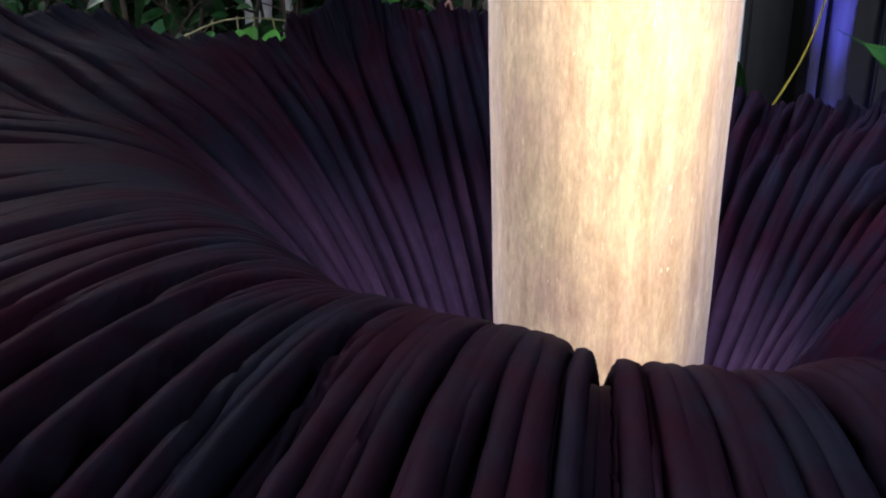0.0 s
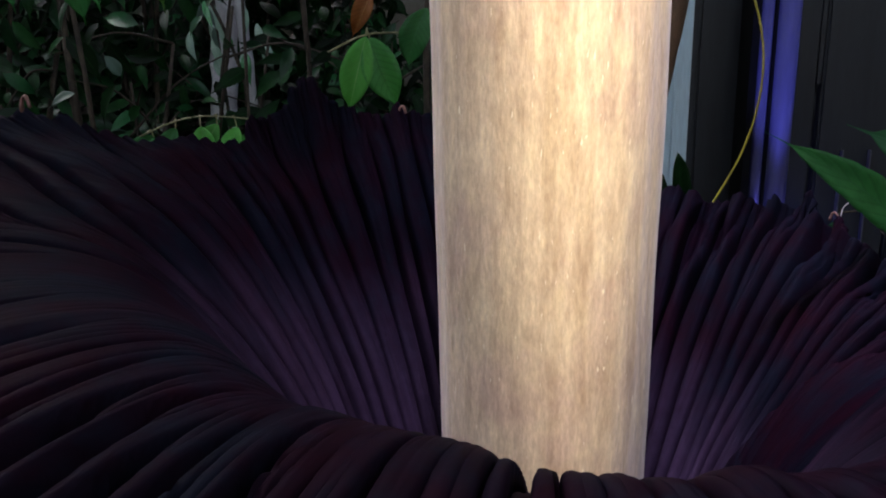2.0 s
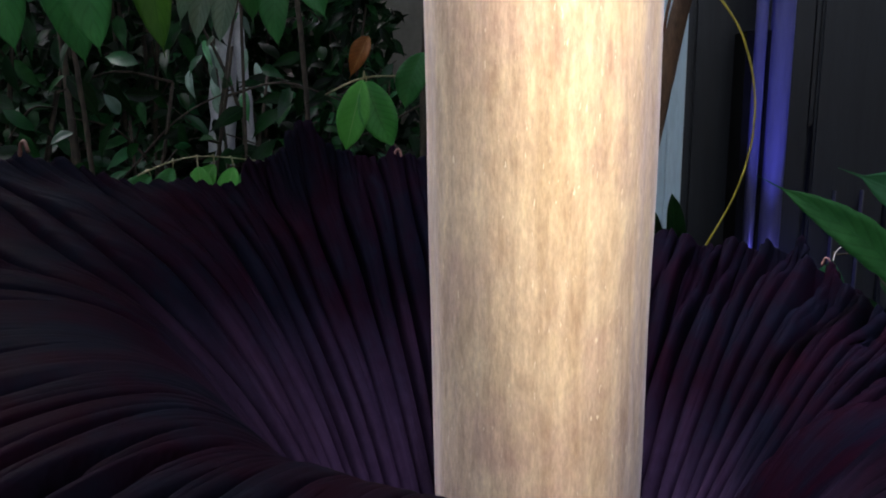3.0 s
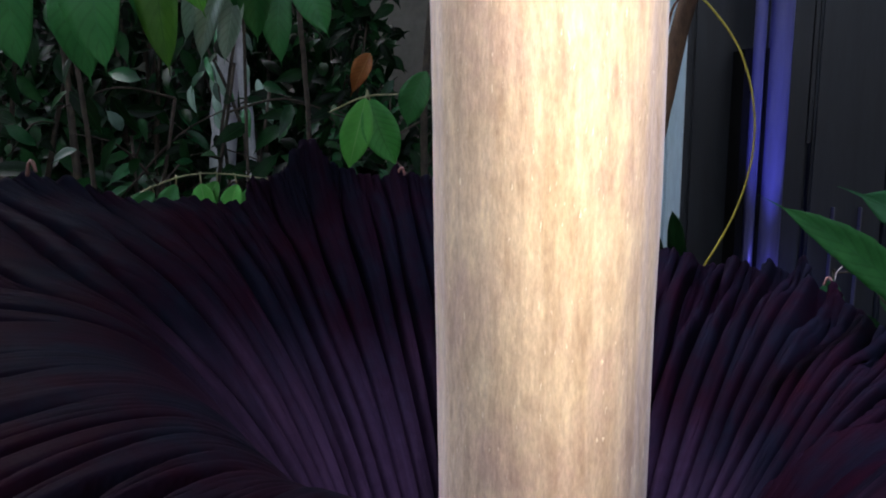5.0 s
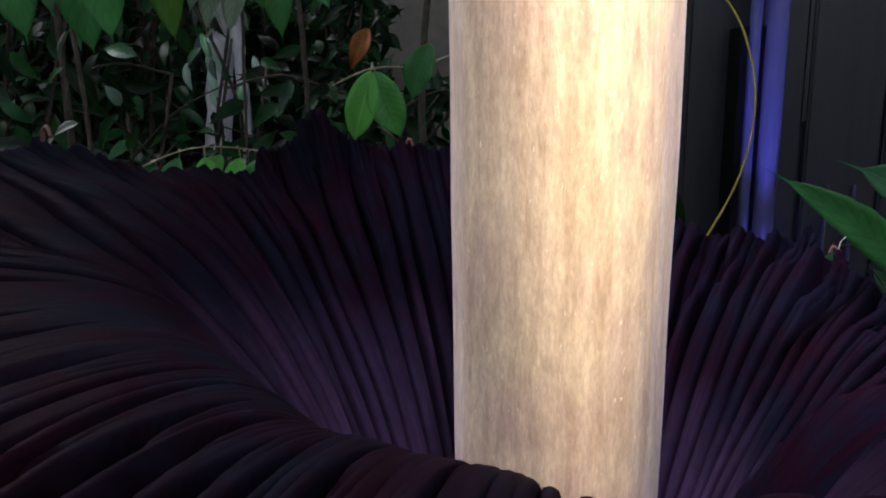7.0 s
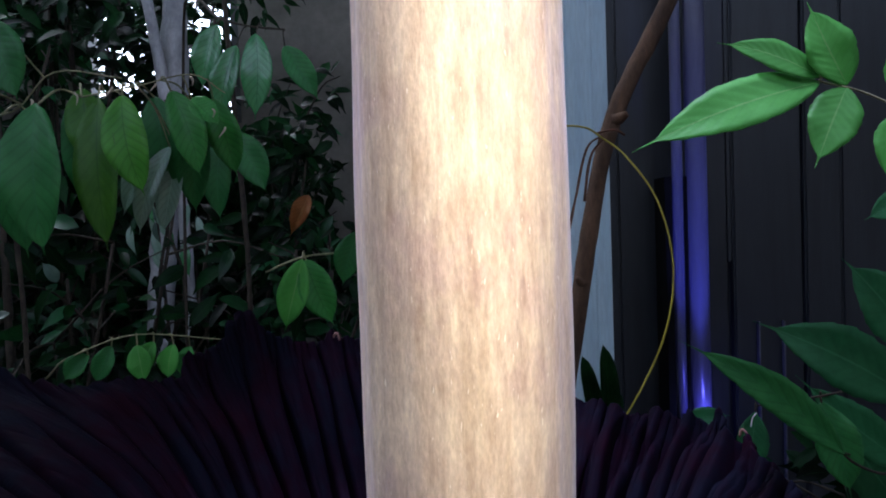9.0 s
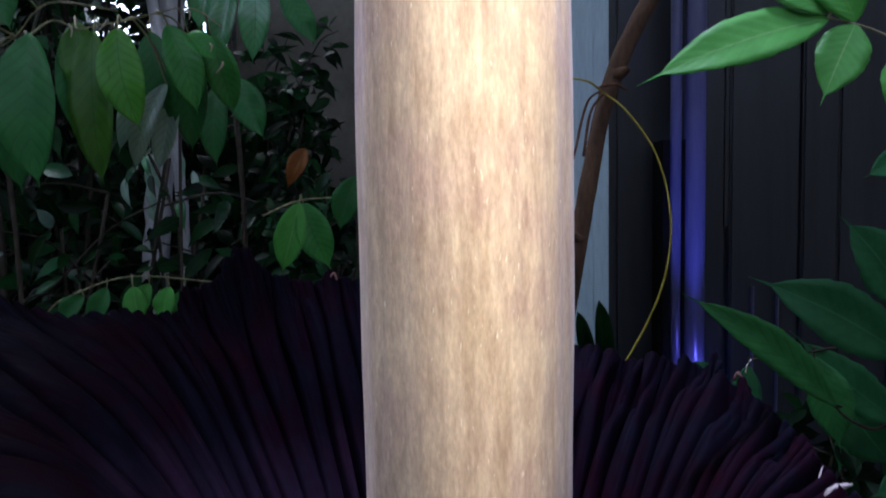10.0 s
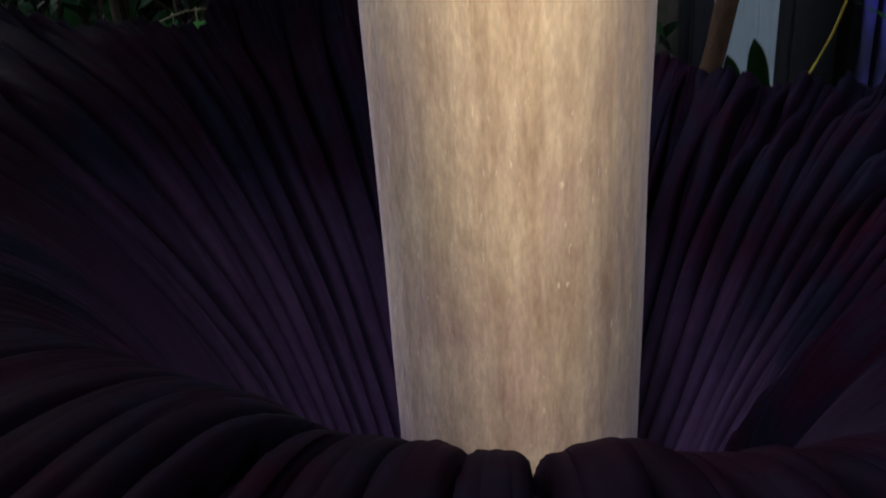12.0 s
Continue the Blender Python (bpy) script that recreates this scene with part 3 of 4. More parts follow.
# azimuth and height by which the rim stands above its even line: lobes, torn fingers and notches
RIM = ((-170, 0.0), (-158, 0.0), (-154.2, 0.002), (-153.5, 0.012), (-152.6, 0.012), (-151.5, 0.0), (-146, 0.005), (-141, 0.028), (-139.4, 0.040), (-138.2, 0.062), (-135.6, 0.074), (-133.2, 0.068), (-132.4, 0.048),
       (-129, 0.046), (-125.2, 0.042), (-123.6, 0.006), (-119, -0.004), (-112, -0.006), (-107, -0.004), (-104, 0.014), (-101, 0.028), (-97, 0.022), (-94.5, 0.034), (-92, 0.022), (-80, 0.004), (-60, 0.0),
       (100, 0.004), (106, 0.010), (108, 0.0), (112, 0.010), (117, 0.0), (119, 0.010), (122, 0.0), (126, 0.014), (128, -0.004), (131, 0.020), (132.5, -0.006), (136, 0.004), (138, -0.008), (141, 0.0), (145, -0.012), (149, -0.008), (152, -0.004), (156, -0.008))


def spadix_mesh(around=160, up=240):
    phi = np.linspace(0, 2 * np.pi, around, endpoint=False)
    h = np.linspace(0, 1, up)
    A, H = np.meshgrid(phi, h)
    z = 0.95 + 1.95 * H
    r = 0.0900 + 0.0012 * np.sin(z * 9.0) - 0.030 * np.clip((z - 2.0) / 0.9, 0, 1) ** 1.5
    r = r * np.where(H > 0.97, np.sqrt(np.clip(1 - ((H - 0.97) / 0.0301) ** 2, 0.001, 1)), 1)
    r = r * (1 + 0.010 * np.sin(5 * A + 0.7 + z) + 0.006 * np.sin(11 * A - 1.3 * z) + 0.004 * np.sin(23 * A + 2 * np.sin(3 * z)) + 0.003 * np.sin(z * 31 + 2 * A) + 0.005 * np.sin(z * 17 + 3 * A + 1) * np.sin(2 * A + 5 * z))
    pos = np.stack([r * np.cos(A), r * np.sin(A), z], -1)
    idx = np.arange(up * around).reshape(up, around)
    nxt = np.roll(idx, -1, 1)
    faces = np.stack([idx[:-1], nxt[:-1], nxt[1:], idx[1:]], -1).reshape(-1, 4)
    uv = np.stack([A / 6.2832, H], -1).reshape(-1, 2)
    return pos.reshape(-1, 3), faces.tolist() + [idx[-1].tolist()], uv


def flower():
    plant = thing("titan_arum", (0, 0, 0), "giant arum bloom with dark maroon pleated hood and pale column", "flower")
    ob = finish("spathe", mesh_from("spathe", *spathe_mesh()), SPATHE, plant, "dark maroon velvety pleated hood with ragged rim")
    sol = ob.modifiers.new("thickness", "SOLIDIFY")
    sol.thickness, sol.offset = 0.003, -1
    finish("spadix", mesh_from("spadix", *spadix_mesh()), SPADIX, plant, "pale yellow-tan column with fine upright streaks")
    rnd = random.Random(8)
    for x, y, z in ((0.338, 0.249, 1.378), (0.379, 0.129, 1.293), (0.383, 0.113, 1.277), (-0.431, -0.012, 1.528), (-0.163, 0.324, 1.500), (-0.215, 0.31, 1.452), (-0.30, 0.27, 1.455)):
        bm = bmesh.new()
        side = Vector((rnd.uniform(-1, 1), rnd.uniform(-0.4, 0.4), 0)).normalized() * 0.005
        p = Vector((x, y, z - 0.006))
        tube(bm, curve_points([p - side - Vector((0, 0, 0.008)), p - side * 0.5 + Vector((0, 0, 0.002)), p + side * 0.4 + Vector((0, 0, 0.005)), p + side - Vector((0, 0, 0.004))], 5), [0.0012, 0.0018, 0.0020] + [0.0017] * 20, 6, 0.5)
        part("torn_edge", bm, CURL, ob, "pale curled torn rim shred")
    for pts, radii in ((((0.326, 0.022, 1.318), (0.336, 0.018, 1.327), (0.348, 0.016, 1.331)), (0.0010, 0.0020, 0.0029, 0.0023, 0.0030, 0.0022, 0.0021, 0.0013, 0.0007)),
                       (((0.333, 0.048, 1.318), (0.342, 0.056, 1.332), (0.350, 0.060, 1.316)), (0.0009,) * 9), (((0.382, 0.335, 1.356), (0.386, 0.34, 1.366), (0.393, 0.343, 1.372)), (0.0006,) * 9)):
        bm = bmesh.new()
        tube(bm, curve_points(pts, 4), list(radii), 7, 0.8)
        part("torn_edge", bm, SHRED, ob, "whitish dry shred on the rim")
    bm = bmesh.new()
    tube(bm, [(0, 0, -0.05), (0, 0, 0.3), (0, 0, 0.7), (0, 0, 0.97)], [0.075, 0.07, 0.08, 0.112], 32, 0.05)
    part("stalk", bm, STALK, plant, "thick mottled green stalk")


# ---------------------------------------------------------------- foliage
def spray(name, label, stems, leaves, category="branch", twig=TWIG_PALE):
    ob = thing(name, (0, 0, 0), label, category)
    nodes = []
    for pts, rad in stems:
        bm = bmesh.new()
        line = curve_points(pts, 5)
        nodes += [Vector(p) for p in line]
        tube(bm, line, [rad * (1 - 0.5 * i / len(line)) for i in range(len(line))], 7, 0.3)
        part("twig", bm, twig, ob)
    for i, (b, t, w, m, how) in enumerate(leaves):
        blade = leaf(ob, b, t, w, m, seed=i * 7 + len(name), **how)
        b, t = Vector(b), Vector(t)
        near = min(nodes, key=lambda p: (p - b).length)
        if 0.004 < (near - b).length < 0.14:
            bm = bmesh.new()
            mid = (near + b) / 2 + Vector((0, 0, 0.006)) - (t - b) * 0.04
            tube(bm, curve_points([near, mid, b + (t - b) * 0.02], 4), 0.0009 + 0.008 * w, 6, 0.3)
            part("petiole", bm, twig, blade)
    return ob


def hero_sprays():
    n1 = dict(face=(0.15, -1, 0.35), sag=0.06, blunt=0.52, tail=0.07, cup=0.2, full=0.6)
    branch = spray("leafy_branch", "drooping branch with long glossy dark green leaves", [
        (((-1.0, 0.62, -0.02), (-0.98, 0.6, 1.0), (-0.9, 0.52, 1.68), (-0.75, 0.45, 1.80), (-0.60, 0.37, 1.81), (-0.531, 0.35, 1.857), (-0.44, 0.35, 1.846)), 0.0018),
        (((-0.50, 0.36, 1.825), (-0.42, 0.35, 1.835), (-0.344, 0.34, 1.846), (-0.30, 0.34, 1.82)), 0.0012)],
        [((-0.524, 0.29, 1.806), (-0.505, 0.26, 1.614), 0.072, LEAF_DARK, n1),
         ((-0.614, 0.28, 1.807), (-0.610, 0.26, 1.616), 0.070, LEAF_DARK, n1),
         ((-0.624, 0.35, 1.93), (-0.569, 0.33, 1.817), 0.065, LEAF_DARK, n1),
         ((-0.468, 0.34, 1.820), (-0.450, 0.31, 1.616), 0.054, LEAF_OLIVE, n1),
         ((-0.437, 0.34, 1.822), (-0.404, 0.32, 1.687), 0.056, LEAF_LIME, n1),
         ((-0.519, 0.40, 1.845), (-0.496, 0.38, 1.728), 0.052, LEAF_OLIVE, n1),
         ((-0.379, 0.36, 1.830), (-0.337, 0.34, 1.709), 0.046, LEAF_MID, n1),
         ((-0.352, 0.36, 1.818), (-0.313, 0.35, 1.78), 0.032, LEAF_MID, n1),
         ((-0.397, 0.40, 1.760), (-0.438, 0.38, 1.637), 0.034, LEAF_PALE, n1),
         ((-0.525, 0.41, 1.845), (-0.505, 0.40, 1.665), 0.062, LEAF_DARK, n1),
         ((-0.425, 0.42, 1.835), (-0.40, 0.41, 1.690), 0.056, LEAF_DARK, n1),
         ((-0.365, 0.42, 1.815), (-0.372, 0.42, 1.665), 0.050, LEAF_DARK, n1),
         ((-0.600, 0.42, 1.815), (-0.605, 0.40, 1.610), 0.075, LEAF_DARK, n1),
         ((-0.335, 0.40, 1.825), (-0.305, 0.40, 1.715), 0.045, LEAF_MID, n1),
         ((-0.395, 0.42, 1.755), (-0.414, 0.40, 1.636), 0.034, LEAF_PALE, n1),
         ((-0.443, 0.42, 1.790), (-0.468, 0.40, 1.664), 0.030, LEAF_PALE, n1)])
    for ob, spots in ((branch, ((-0.552, 0.33, 1.818), (-0.50, 0.34, 1.828), (-0.446, 0.335, 1.832), (-0.392, 0.34, 1.836), (-0.345, 0.335, 1.842), (-0.318, 0.34, 1.80), (-0.30, 0.335, 1.775))),):
        rnd = random.Random(12)
        for x, y, z in spots:
            bm = bmesh.new()
            a, side = Vector((x, y, z)), Vector((rnd.uniform(-0.012, 0.012), -0.003, rnd.uniform(-0.020, -0.008)))
            tube(bm, curve_points([a, a + side * 0.5 + Vector((0.003, 0, 0.002)), a + side], 4), [0.0008, 0.0014, 0.0017, 0.0017, 0.0015, 0.0013, 0.0010, 0.0007, 0.0004], 6, 0.3)
            part("stipule", bm, STIPULE, ob, "pale dry leaf sheath")
    n2 = dict(face=(0.1, -1, 0.45), sag=0.05, blunt=0.52, tail=0.09, cup=0.22, full=0.62)
    spray("leafy_branch", "hanging branch tip with pointed mid-green leaves", [
        (((-0.66, 1.15, -0.02), (-0.64, 1.1, 1.2), (-0.60, 1.05, 2.05), (-0.53, 0.92, 2.13), (-0.45, 0.82, 2.06), (-0.38, 0.78, 2.03), (-0.31, 0.78, 2.02)), 0.004),
        (((-0.46, 0.83, 2.06), (-0.44, 0.80, 1.95), (-0.42, 0.79, 1.85)), 0.003)],
        [((-0.440, 0.78, 2.035), (-0.466, 0.76, 1.908), 0.054, LEAF_GLOSS, n2),
         ((-0.401, 0.77, 1.992), (-0.431, 0.75, 1.848), 0.052, LEAF_GLOSS, n2),
         ((-0.361, 0.76, 2.010), (-0.364, 0.74, 1.844), 0.058, LEAF_GLOSS, n2),
         ((-0.317, 0.80, 1.995), (-0.250, 0.78, 1.884), 0.052, LEAF_DARK, n2),
         ((-0.439, 0.79, 1.822), (-0.444, 0.77, 1.658), 0.056, LEAF_DARK, n2),
         ((-0.416, 0.78, 1.830), (-0.351, 0.76, 1.709), 0.064, LEAF_DARK, n2)], twig=TWIG)
    spray("leafy_twig", "thin twig with a pair of bright green leaves", [
        (((0.02, 0.75, -0.02), (0.0, 0.72, 1.0), (-0.03, 0.68, 1.56), (-0.10, 0.62, 1.62), (-0.17, 0.55, 1.60), (-0.236, 0.5, 1.595), (-0.30, 0.52, 1.572)), 0.0025)],
        [((-0.236, 0.49, 1.592), (-0.264, 0.48, 1.484), 0.047, LEAF_FRESH, n2),
         ((-0.233, 0.50, 1.591), (-0.191, 0.49, 1.489), 0.054, LEAF_MID, n2),
         ((-0.151, 0.54, 1.633), (-0.181, 0.53, 1.546), 0.046, LEAF_DARK, n2)])
    spray("leafy_twig", "low arching twig with small young green leaves", [
        (((-0.80, 0.66, -0.02), (-0.78, 0.64, 0.9), (-0.73, 0.6, 1.32), (-0.66, 0.55, 1.42), (-0.598, 0.52, 1.454), (-0.508, 0.52, 1.48), (-0.374, 0.52, 1.468)), 0.0018)],
        [((-0.504, 0.51, 1.465), (-0.491, 0.50, 1.406), 0.036, LEAF_FRESH, n2),
         ((-0.481, 0.52, 1.468), (-0.502, 0.51, 1.411), 0.036, LEAF_FRESH, n2),
         ((-0.45, 0.52, 1.463), (-0.457, 0.51, 1.409), 0.034, LEAF_FRESH, n2),
         ((-0.553, 0.53, 1.462), (-0.578, 0.52, 1.404), 0.036, LEAF_DARK, n2),
         ((-0.59, 0.53, 1.449), (-0.627, 0.52, 1.41), 0.036, LEAF_DARK, n2),
         ((-0.428, 0.53, 1.458), (-0.439, 0.52, 1.409), 0.03, LEAF_MID, n2)])
    n3 = dict(face=(-0.1, -1, 0.35), sag=0.04, cup=0.08, teeth=0.05, rows=40, blunt=0.47)
    spray("leafy_branch", "bright green compound leaf with pointed leaflets", [
        (((1.0, 0.5, -0.02), (0.98, 0.45, 0.9), (0.88, 0.32, 1.45), (0.70, 0.22, 1.62), (0.55, 0.15, 1.70), (0.457, 0.12, 1.737), (0.414, 0.12, 1.758), (0.371, 0.12, 1.77)), 0.0022)],
        [((0.372, 0.12, 1.769), (0.174, 0.10, 1.702), 0.054, LEAF_FRESH, n3),
         ((0.372, 0.12, 1.774), (0.268, 0.12, 1.812), 0.035, LEAF_FRESH, n3),
         ((0.399, 0.12, 1.765), (0.36, 0.12, 1.850), 0.055, LEAF_FRESH, n3),
         ((0.399, 0.12, 1.763), (0.355, 0.10, 1.68), 0.052, LEAF_FRESH, n3),
         ((0.459, 0.12, 1.737), (0.433, 0.11, 1.66), 0.045, LEAF_FRESH, n3),
         ((0.462, 0.12, 1.740), (0.45, 0.12, 1.82), 0.045, LEAF_FRESH, n3)])
    n4 = dict(face=(-0.15, -1, 0.3), sag=0.06, cup=0.12, tail=0.12, teeth=0.07, rows=40, blunt=0.5)
    spray("leafy_branch", "shaded bush with broad pointed green leaves", [
        (((1.1, 1.0, -0.02), (1.06, 0.96, 0.9), (0.98, 0.85, 1.2), (0.93, 0.80, 1.38), (0.90, 0.78, 1.56), (0.90, 0.78, 1.75)), 0.006),
        (((1.0, 0.9, 1.0), (0.88, 0.80, 1.13), (0.80, 0.75, 1.14), (0.70, 0.66, 1.19), (0.628, 0.57, 1.24)), 0.004),
        (((0.93, 0.84, 1.30), (0.80, 0.76, 1.31), (0.67, 0.72, 1.30), (0.53, 0.68, 1.295)), 0.003)],
        [((0.871, 0.78, 1.275), (0.561, 0.76, 1.437), 0.125, LEAF_TEAL, n4),
         ((0.625, 0.56, 1.242), (0.340, 0.51, 1.447), 0.062, LEAF_DARK, n4),
         ((0.853, 0.76, 1.149), (0.631, 0.74, 1.336), 0.085, LEAF_TEAL, n4),
         ((0.889, 0.80, 1.370), (0.742, 0.78, 1.550), 0.120, LEAF_TEAL, n4),
         ((0.901, 0.80, 1.657), (0.798, 0.80, 1.621), 0.060, LEAF_TEAL, n4),
         ((0.668, 0.72, 1.290), (0.711, 0.70, 1.113), 0.084, LEAF_DARK, n4),
         ((0.522, 0.66, 1.290), (0.489, 0.66, 1.170), 0.058, LEAF_TEAL, n4),
         ((0.440, 0.80, 1.245), (0.530, 0.79, 1.250), 0.040, LEAF_TEAL, n4),
         ((0.780, 0.85, 1.200), (0.908, 0.85, 1.024), 0.120, LEAF_TEAL, n4),
         ((0.950, 0.80, 1.05), (0.80, 0.76, 1.0), 0.09, LEAF_TEAL, n4)], twig=TWIG)


def stake_and_vine():
    bm = bmesh.new()
    line = curve_points([(0.05, 1.06, -0.05), (0.17, 1.05, 0.8), (0.264, 1.03, 1.352), (0.357, 1.03, 1.829), (0.508, 1.03, 2.143), (0.75, 1.03, 2.7)], 8)
    tube(bm, line, [0.0225 - 0.00012 * i for i in range(len(line))], 14, 0.25)
    branch = thing("leaning_branch", (0, 0, 0), "brown leaning bare branch behind the bloom", "branch")
    part("stem", bm, BARK, branch)
    for p, q, r in (((0.368, 1.02, 1.862), (0.392, 0.998, 1.872), 0.013), ((0.29, 1.02, 1.50), (0.272, 1.0, 1.512), 0.010)):
        bm = bmesh.new()
        tube(bm, curve_points([p, ((p[0] + q[0]) / 2, (p[1] + q[1]) / 2, p[2] + 0.002), q], 4), [r * 1.2, r * 1.1, r, r, r * 0.9, r * 0.8, r * 0.7, r * 0.6, r * 0.5, r * 0.4], 9, 0.5)
        part("knot", bm, BARK, branch, "stub of a broken side shoot")
    tuft = thing("dark_tuft", (0, 0, 0), "dark curled strap leaves at the foot of the branch", "plant")
    for i, (b, t, w) in enumerate((((0.296, 0.98, 1.12), (0.312, 0.93, 1.372), 0.044), ((0.320, 1.00, 1.12), (0.276, 0.98, 1.340), 0.040), ((0.325, 0.98, 1.10), (0.345, 0.95, 1.27), 0.04), ((0.27, 0.99, 1.10), (0.245, 0.97, 1.26), 0.04))):
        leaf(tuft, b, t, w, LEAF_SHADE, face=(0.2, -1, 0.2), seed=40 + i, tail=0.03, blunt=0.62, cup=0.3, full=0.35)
    bm = bmesh.new()
    tube(bm, [(0.31, 1.0, -0.03), (0.30, 1.0, 0.6), (0.31, 0.99, 1.13)], [0.012, 0.011, 0.009], 8, 0.3)
    part("stem", bm, TWIG, tuft)
    vine = thing("climbing_vine", (0, 0, 0), "thin yellow vine looped down from the branch", "vine")
    bm = bmesh.new()
    tube(bm, curve_points([(0.20, 0.93, 1.83), (0.241, 0.92, 1.838), (0.288, 0.92, 1.832), (0.332, 0.97, 1.815), (0.374, 0.95, 1.775), (0.430, 0.92, 1.68), (0.456, 0.9, 1.545), (0.438, 0.9, 1.403), (0.368, 0.9, 1.255), (0.27, 0.9, 1.12)], 8), 0.0022, 8, 0.3)
    part("stem", bm, VINE, vine)
    for pts in (((0.335, 0.985, 1.825), (0.298, 0.98, 1.795), (0.272, 0.97, 1.70), (0.252, 0.97, 1.60), (0.245, 0.97, 1.45)), ((0.338, 0.985, 1.82), (0.305, 0.98, 1.775), (0.288, 0.97, 1.68)), ((0.325, 0.995, 1.83), (0.36, 0.985, 1.835), (0.385, 0.995, 1.825))):
        bm = bmesh.new()
        tube(bm, curve_points(pts, 6), 0.0028, 6, 0.5)
        part("aerial_root", bm, ROOT, vine, "thin red-brown hanging root")


def shrub(name, label, foot, height, spread, count, size, mats, seed):
    """A shrub: a few tapering stems and a crown of many single leaves with gaps."""
    rnd = random.Random(seed)
    ob = thing(name, foot, label, "shrub")
    tips = []
    bm = bmesh.new()
    for i in range(6):
        a = rnd.uniform(0, 6.28)
        top = Vector((math.cos(a) * spread * rnd.uniform(0.3, 0.9), math.sin(a) * spread * 0.5 * rnd.uniform(0.3, 0.9), height * rnd.uniform(0.75, 1.0)))
        mid = top * 0.5 + Vector((rnd.uniform(-0.1, 0.1), rnd.uniform(-0.1, 0.1), 0.1))
        line = curve_points([(0, 0, -0.03), mid, top], 6)
        tube(bm, line, [0.013 * (1 - 0.75 * j / len(line)) for j in range(len(line))], 7, 0.3)
        tips += line[4:]
        for _ in range(5):
            p = rnd.choice(line[4:])
            q = p + Vector((rnd.uniform(-0.35, 0.35), rnd.uniform(-0.25, 0.2), rnd.uniform(-0.1, 0.3)))
            sub = curve_points([p, (p + q) / 2 + Vector((0, 0, 0.04)), q], 4)
            tube(bm, sub, [0.004 * (1 - 0.6 * j / len(sub)) for j in range(len(sub))], 5)
            tips += sub
    part("stem", bm, TWIG, ob)
    groups = {}
    for i in range(count):
        p = rnd.choice(tips) + Vector((rnd.gauss(0, 0.05), rnd.gauss(0, 0.05), rnd.gauss(0, 0.05)))
        length = size * rnd.uniform(0.6, 1.3)
        way = Vector((rnd.uniform(-1, 1), rnd.uniform(-0.9, 0.4), rnd.uniform(-1.3, 0.25))).normalized()
        got = leaf_grid(p, p + way * length, length * rnd.uniform(0.26, 0.38), face=(rnd.uniform(-0.6, 0.6), -1, rnd.uniform(0, 1.2)), sag=0.08, seed=i, rows=6, cols=2)
        vs, fs, uvs = groups.setdefault(rnd.choice(range(len(mats))), ([], [], []))
        o = len(vs)
        vs += got[0]
        fs += [tuple(o + q for q in f) for f in got[1]]
        uvs += got[2]
    for key, (vs, fs, uvs) in sorted(groups.items()):
        tagged(finish("crown", mesh_from("crown", vs, fs, uvs), mats[key], ob), kind="stuff")


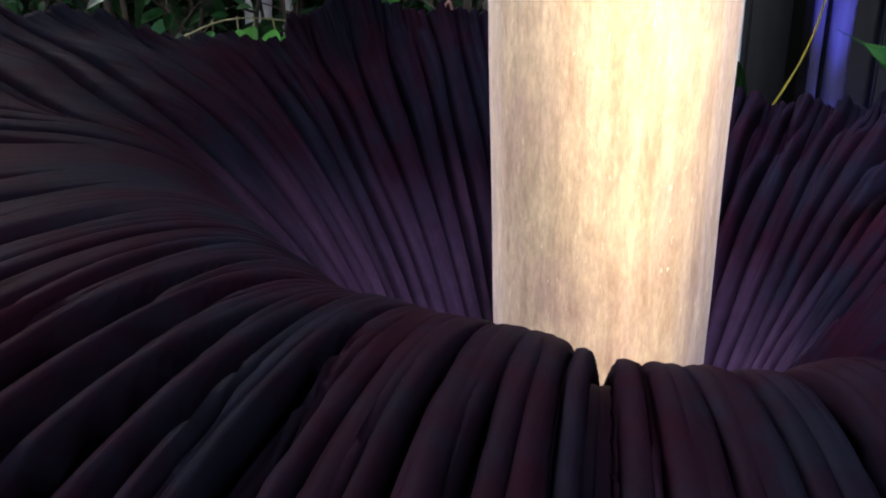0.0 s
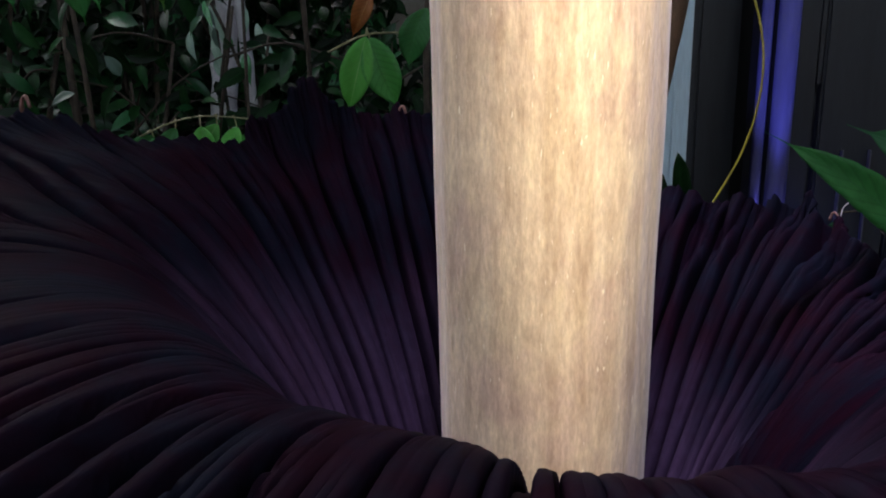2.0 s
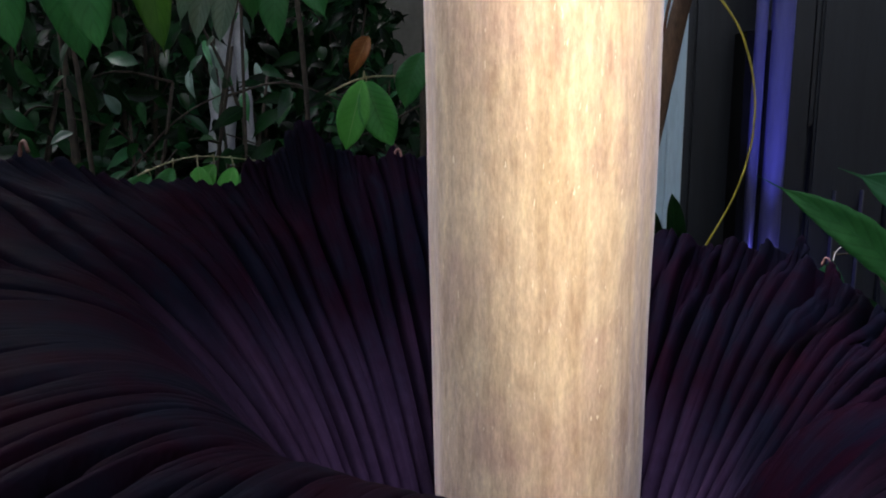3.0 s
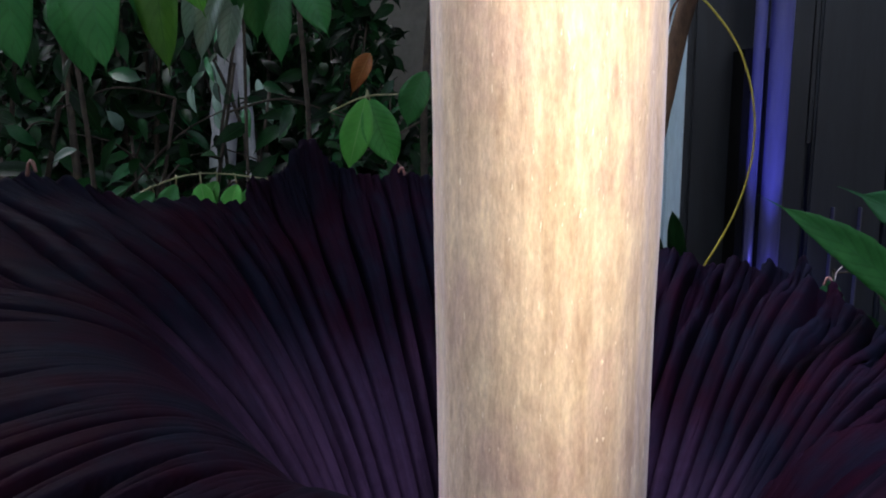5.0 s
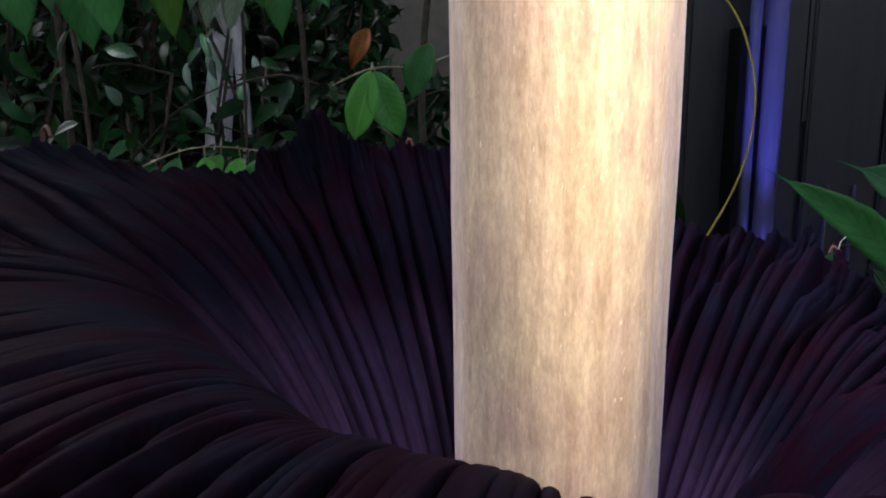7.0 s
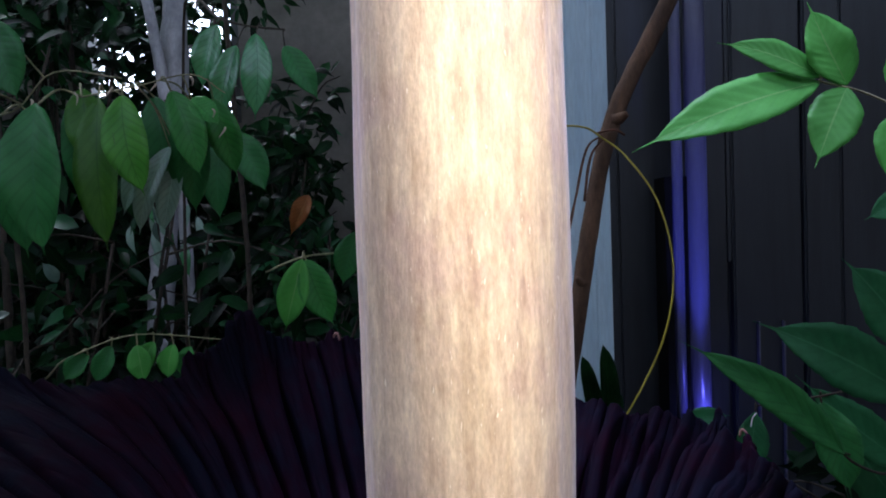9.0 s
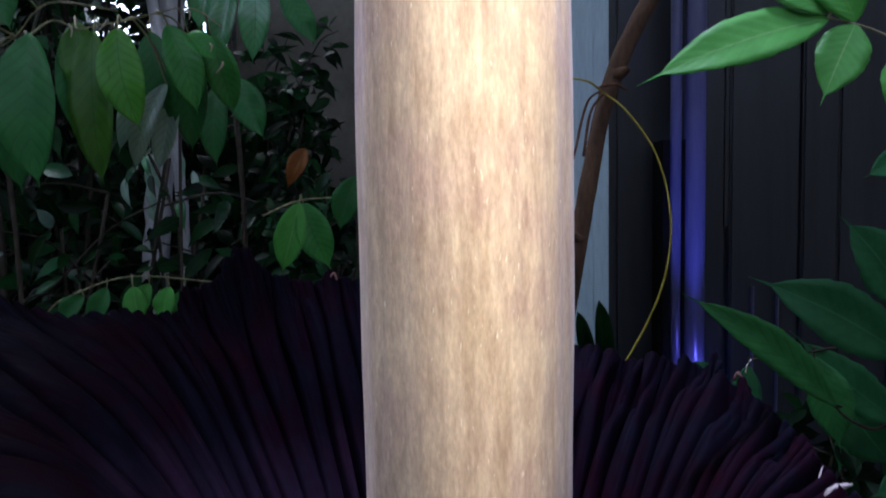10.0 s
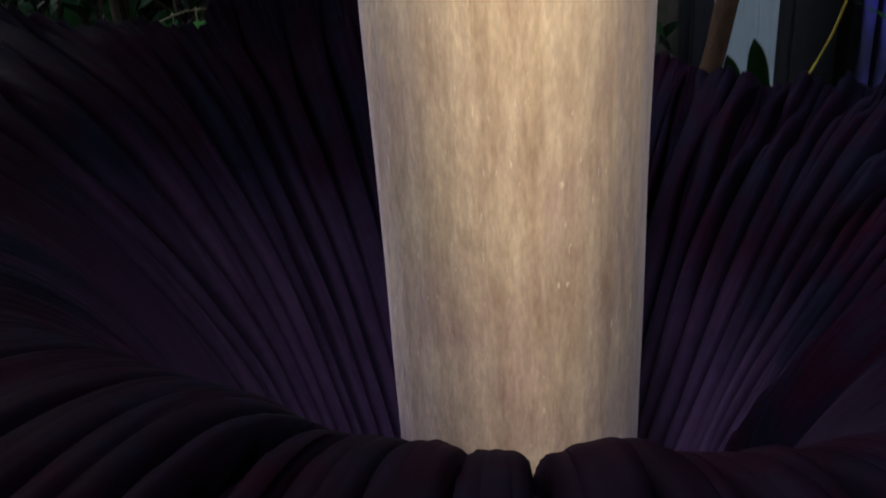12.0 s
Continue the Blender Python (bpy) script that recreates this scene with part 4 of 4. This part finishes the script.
def shrubs():
    dark, mid = [LEAF_SHADE] * 5 + [LEAF_HALF_SHADE], [LEAF_SHADE, LEAF_SHADE, LEAF_SHADE, LEAF_HALF_SHADE]
    lab = "dense green shrub with pointed leaves, shade put into its dark colour"
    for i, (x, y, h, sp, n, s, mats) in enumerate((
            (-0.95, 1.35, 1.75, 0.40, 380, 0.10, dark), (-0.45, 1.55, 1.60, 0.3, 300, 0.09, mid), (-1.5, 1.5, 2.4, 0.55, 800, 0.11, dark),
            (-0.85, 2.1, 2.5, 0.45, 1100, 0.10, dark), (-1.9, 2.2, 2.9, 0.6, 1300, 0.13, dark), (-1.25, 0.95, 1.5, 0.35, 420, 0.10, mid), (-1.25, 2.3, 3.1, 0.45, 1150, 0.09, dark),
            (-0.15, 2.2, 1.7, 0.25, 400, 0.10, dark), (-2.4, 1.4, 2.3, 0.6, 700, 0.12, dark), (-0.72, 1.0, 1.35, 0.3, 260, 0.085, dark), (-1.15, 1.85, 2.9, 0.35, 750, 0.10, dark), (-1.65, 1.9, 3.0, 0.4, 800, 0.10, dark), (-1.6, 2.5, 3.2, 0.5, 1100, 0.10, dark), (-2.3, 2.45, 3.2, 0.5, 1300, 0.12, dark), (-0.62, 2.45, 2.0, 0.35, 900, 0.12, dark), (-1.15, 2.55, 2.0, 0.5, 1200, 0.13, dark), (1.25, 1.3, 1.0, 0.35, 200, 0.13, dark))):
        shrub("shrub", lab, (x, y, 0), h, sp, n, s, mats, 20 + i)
    for b, t, w in (((-0.725, 0.55, 1.517), (-0.765, 0.54, 1.495), 0.02), ((-0.832, 0.9, 1.544), (-0.86, 0.89, 1.59), 0.028)):
        stray = thing("pale_leaf", (0, 0, 0), "pale glossy leaf catching the light at the hood's rim", "leaf")
        leaf(stray, b, t, w, LEAF_DULL, face=(0.2, -0.7, 0.8), seed=3)
    rnd = random.Random(31)
    pale = thing("drooping_shrub", (-0.88, 1.62, 0), "slender shrub with narrow pale drooping leaves catching daylight", "shrub")
    bm = bmesh.new()
    line = curve_points([(0.02, 0.05, -0.02), (0.0, 0.02, 1.2), (-0.02, 0.0, 1.75), (0.02, 0.0, 2.05)], 8)
    tube(bm, line, [0.007 * (1 - 0.6 * i / len(line)) for i in range(len(line))], 7, 0.3)
    part("stem", bm, TWIG, pale)
    for i in range(34):
        b = Vector((rnd.gauss(0, 0.055), rnd.uniform(-0.08, 0.05), rnd.uniform(1.58, 2.0)))
        way = Vector((rnd.uniform(-0.55, 0.55), rnd.uniform(-0.3, 0.1), -1)).normalized()
        length = rnd.uniform(0.06, 0.11)
        leaf(pale, b, b + way * length, length * rnd.uniform(0.2, 0.32), rnd.choice((LEAF_DULL, LEAF_PALE, LEAF_PALE, LEAF_GLOSS)), face=(rnd.uniform(-0.5, 0.5), -1, rnd.uniform(0.1, 0.9)), seed=i, rows=10, cols=4)
    for pts in (((-0.62, 1.50, 1.48), (-0.66, 1.48, 1.66), (-0.74, 1.46, 1.86), (-0.78, 1.47, 2.1)), ((-0.70, 1.5, 1.45), (-0.66, 1.47, 1.62), (-0.60, 1.45, 1.84), (-0.52, 1.46, 2.02))):
        bm = bmesh.new()
        a = Vector((0.0, 0.02, 1.3))
        line = curve_points([a] + [Vector(p) - Vector((-0.72, 1.62, 0)) for p in pts], 5)
        tube(bm, line, [0.0065 * (1 - 0.6 * i / len(line)) for i in range(len(line))], 7, 0.4)
        part("stem", bm, TWIG, pale)
    dry = thing("dry_leaf", (0, 0, 0), "curled orange-brown dead leaf caught on a twig", "leaf")
    leaf(dry, (-0.372, 1.3, 1.73), (-0.425, 1.29, 1.62), 0.05, LEAF_DRY, cup=0.35, sag=0.15, seed=4)
    for pts, r, m in ((((-0.95, 0.95, 0.0), (-0.91, 0.9, 1.0), (-0.903, 0.9, 1.383), (-0.921, 0.9, 1.716), (-0.98, 0.92, 2.1)), 0.005, TWIG), (((-0.50, 1.2, 0.0), (-0.511, 1.2, 1.448), (-0.516, 1.2, 1.66), (-0.55, 1.2, 2.3)), 0.006, TWIG),
                      (((-0.98, 1.75, 0.0), (-0.96, 1.75, 1.2), (-0.92, 1.76, 1.75), (-0.88, 1.78, 2.2), (-0.90, 1.8, 2.8)), 0.040, PALE_BARK), (((-0.80, 1.65, 0.0), (-0.82, 1.66, 1.4), (-0.86, 1.68, 1.9), (-0.95, 1.7, 2.5)), 0.018, PALE_BARK),
                      (((-0.24, 1.5, 0.0), (-0.26, 1.5, 1.5), (-0.23, 1.5, 2.0), (-0.3, 1.5, 2.6)), 0.010, TWIG), (((-1.2, 1.3, 0.0), (-1.18, 1.3, 1.5), (-1.22, 1.32, 2.4)), 0.009, TWIG)):
        bm = bmesh.new()
        line = curve_points(pts, 8)
        tube(bm, line, r, 9, 0.4)
        tagged(part("sapling_stem", bm, m), "slender bare upright stem among the shrubs", "stem")


ground()
walls()
uprights()
flower()
stake_and_vine()
hero_sprays()
shrubs()
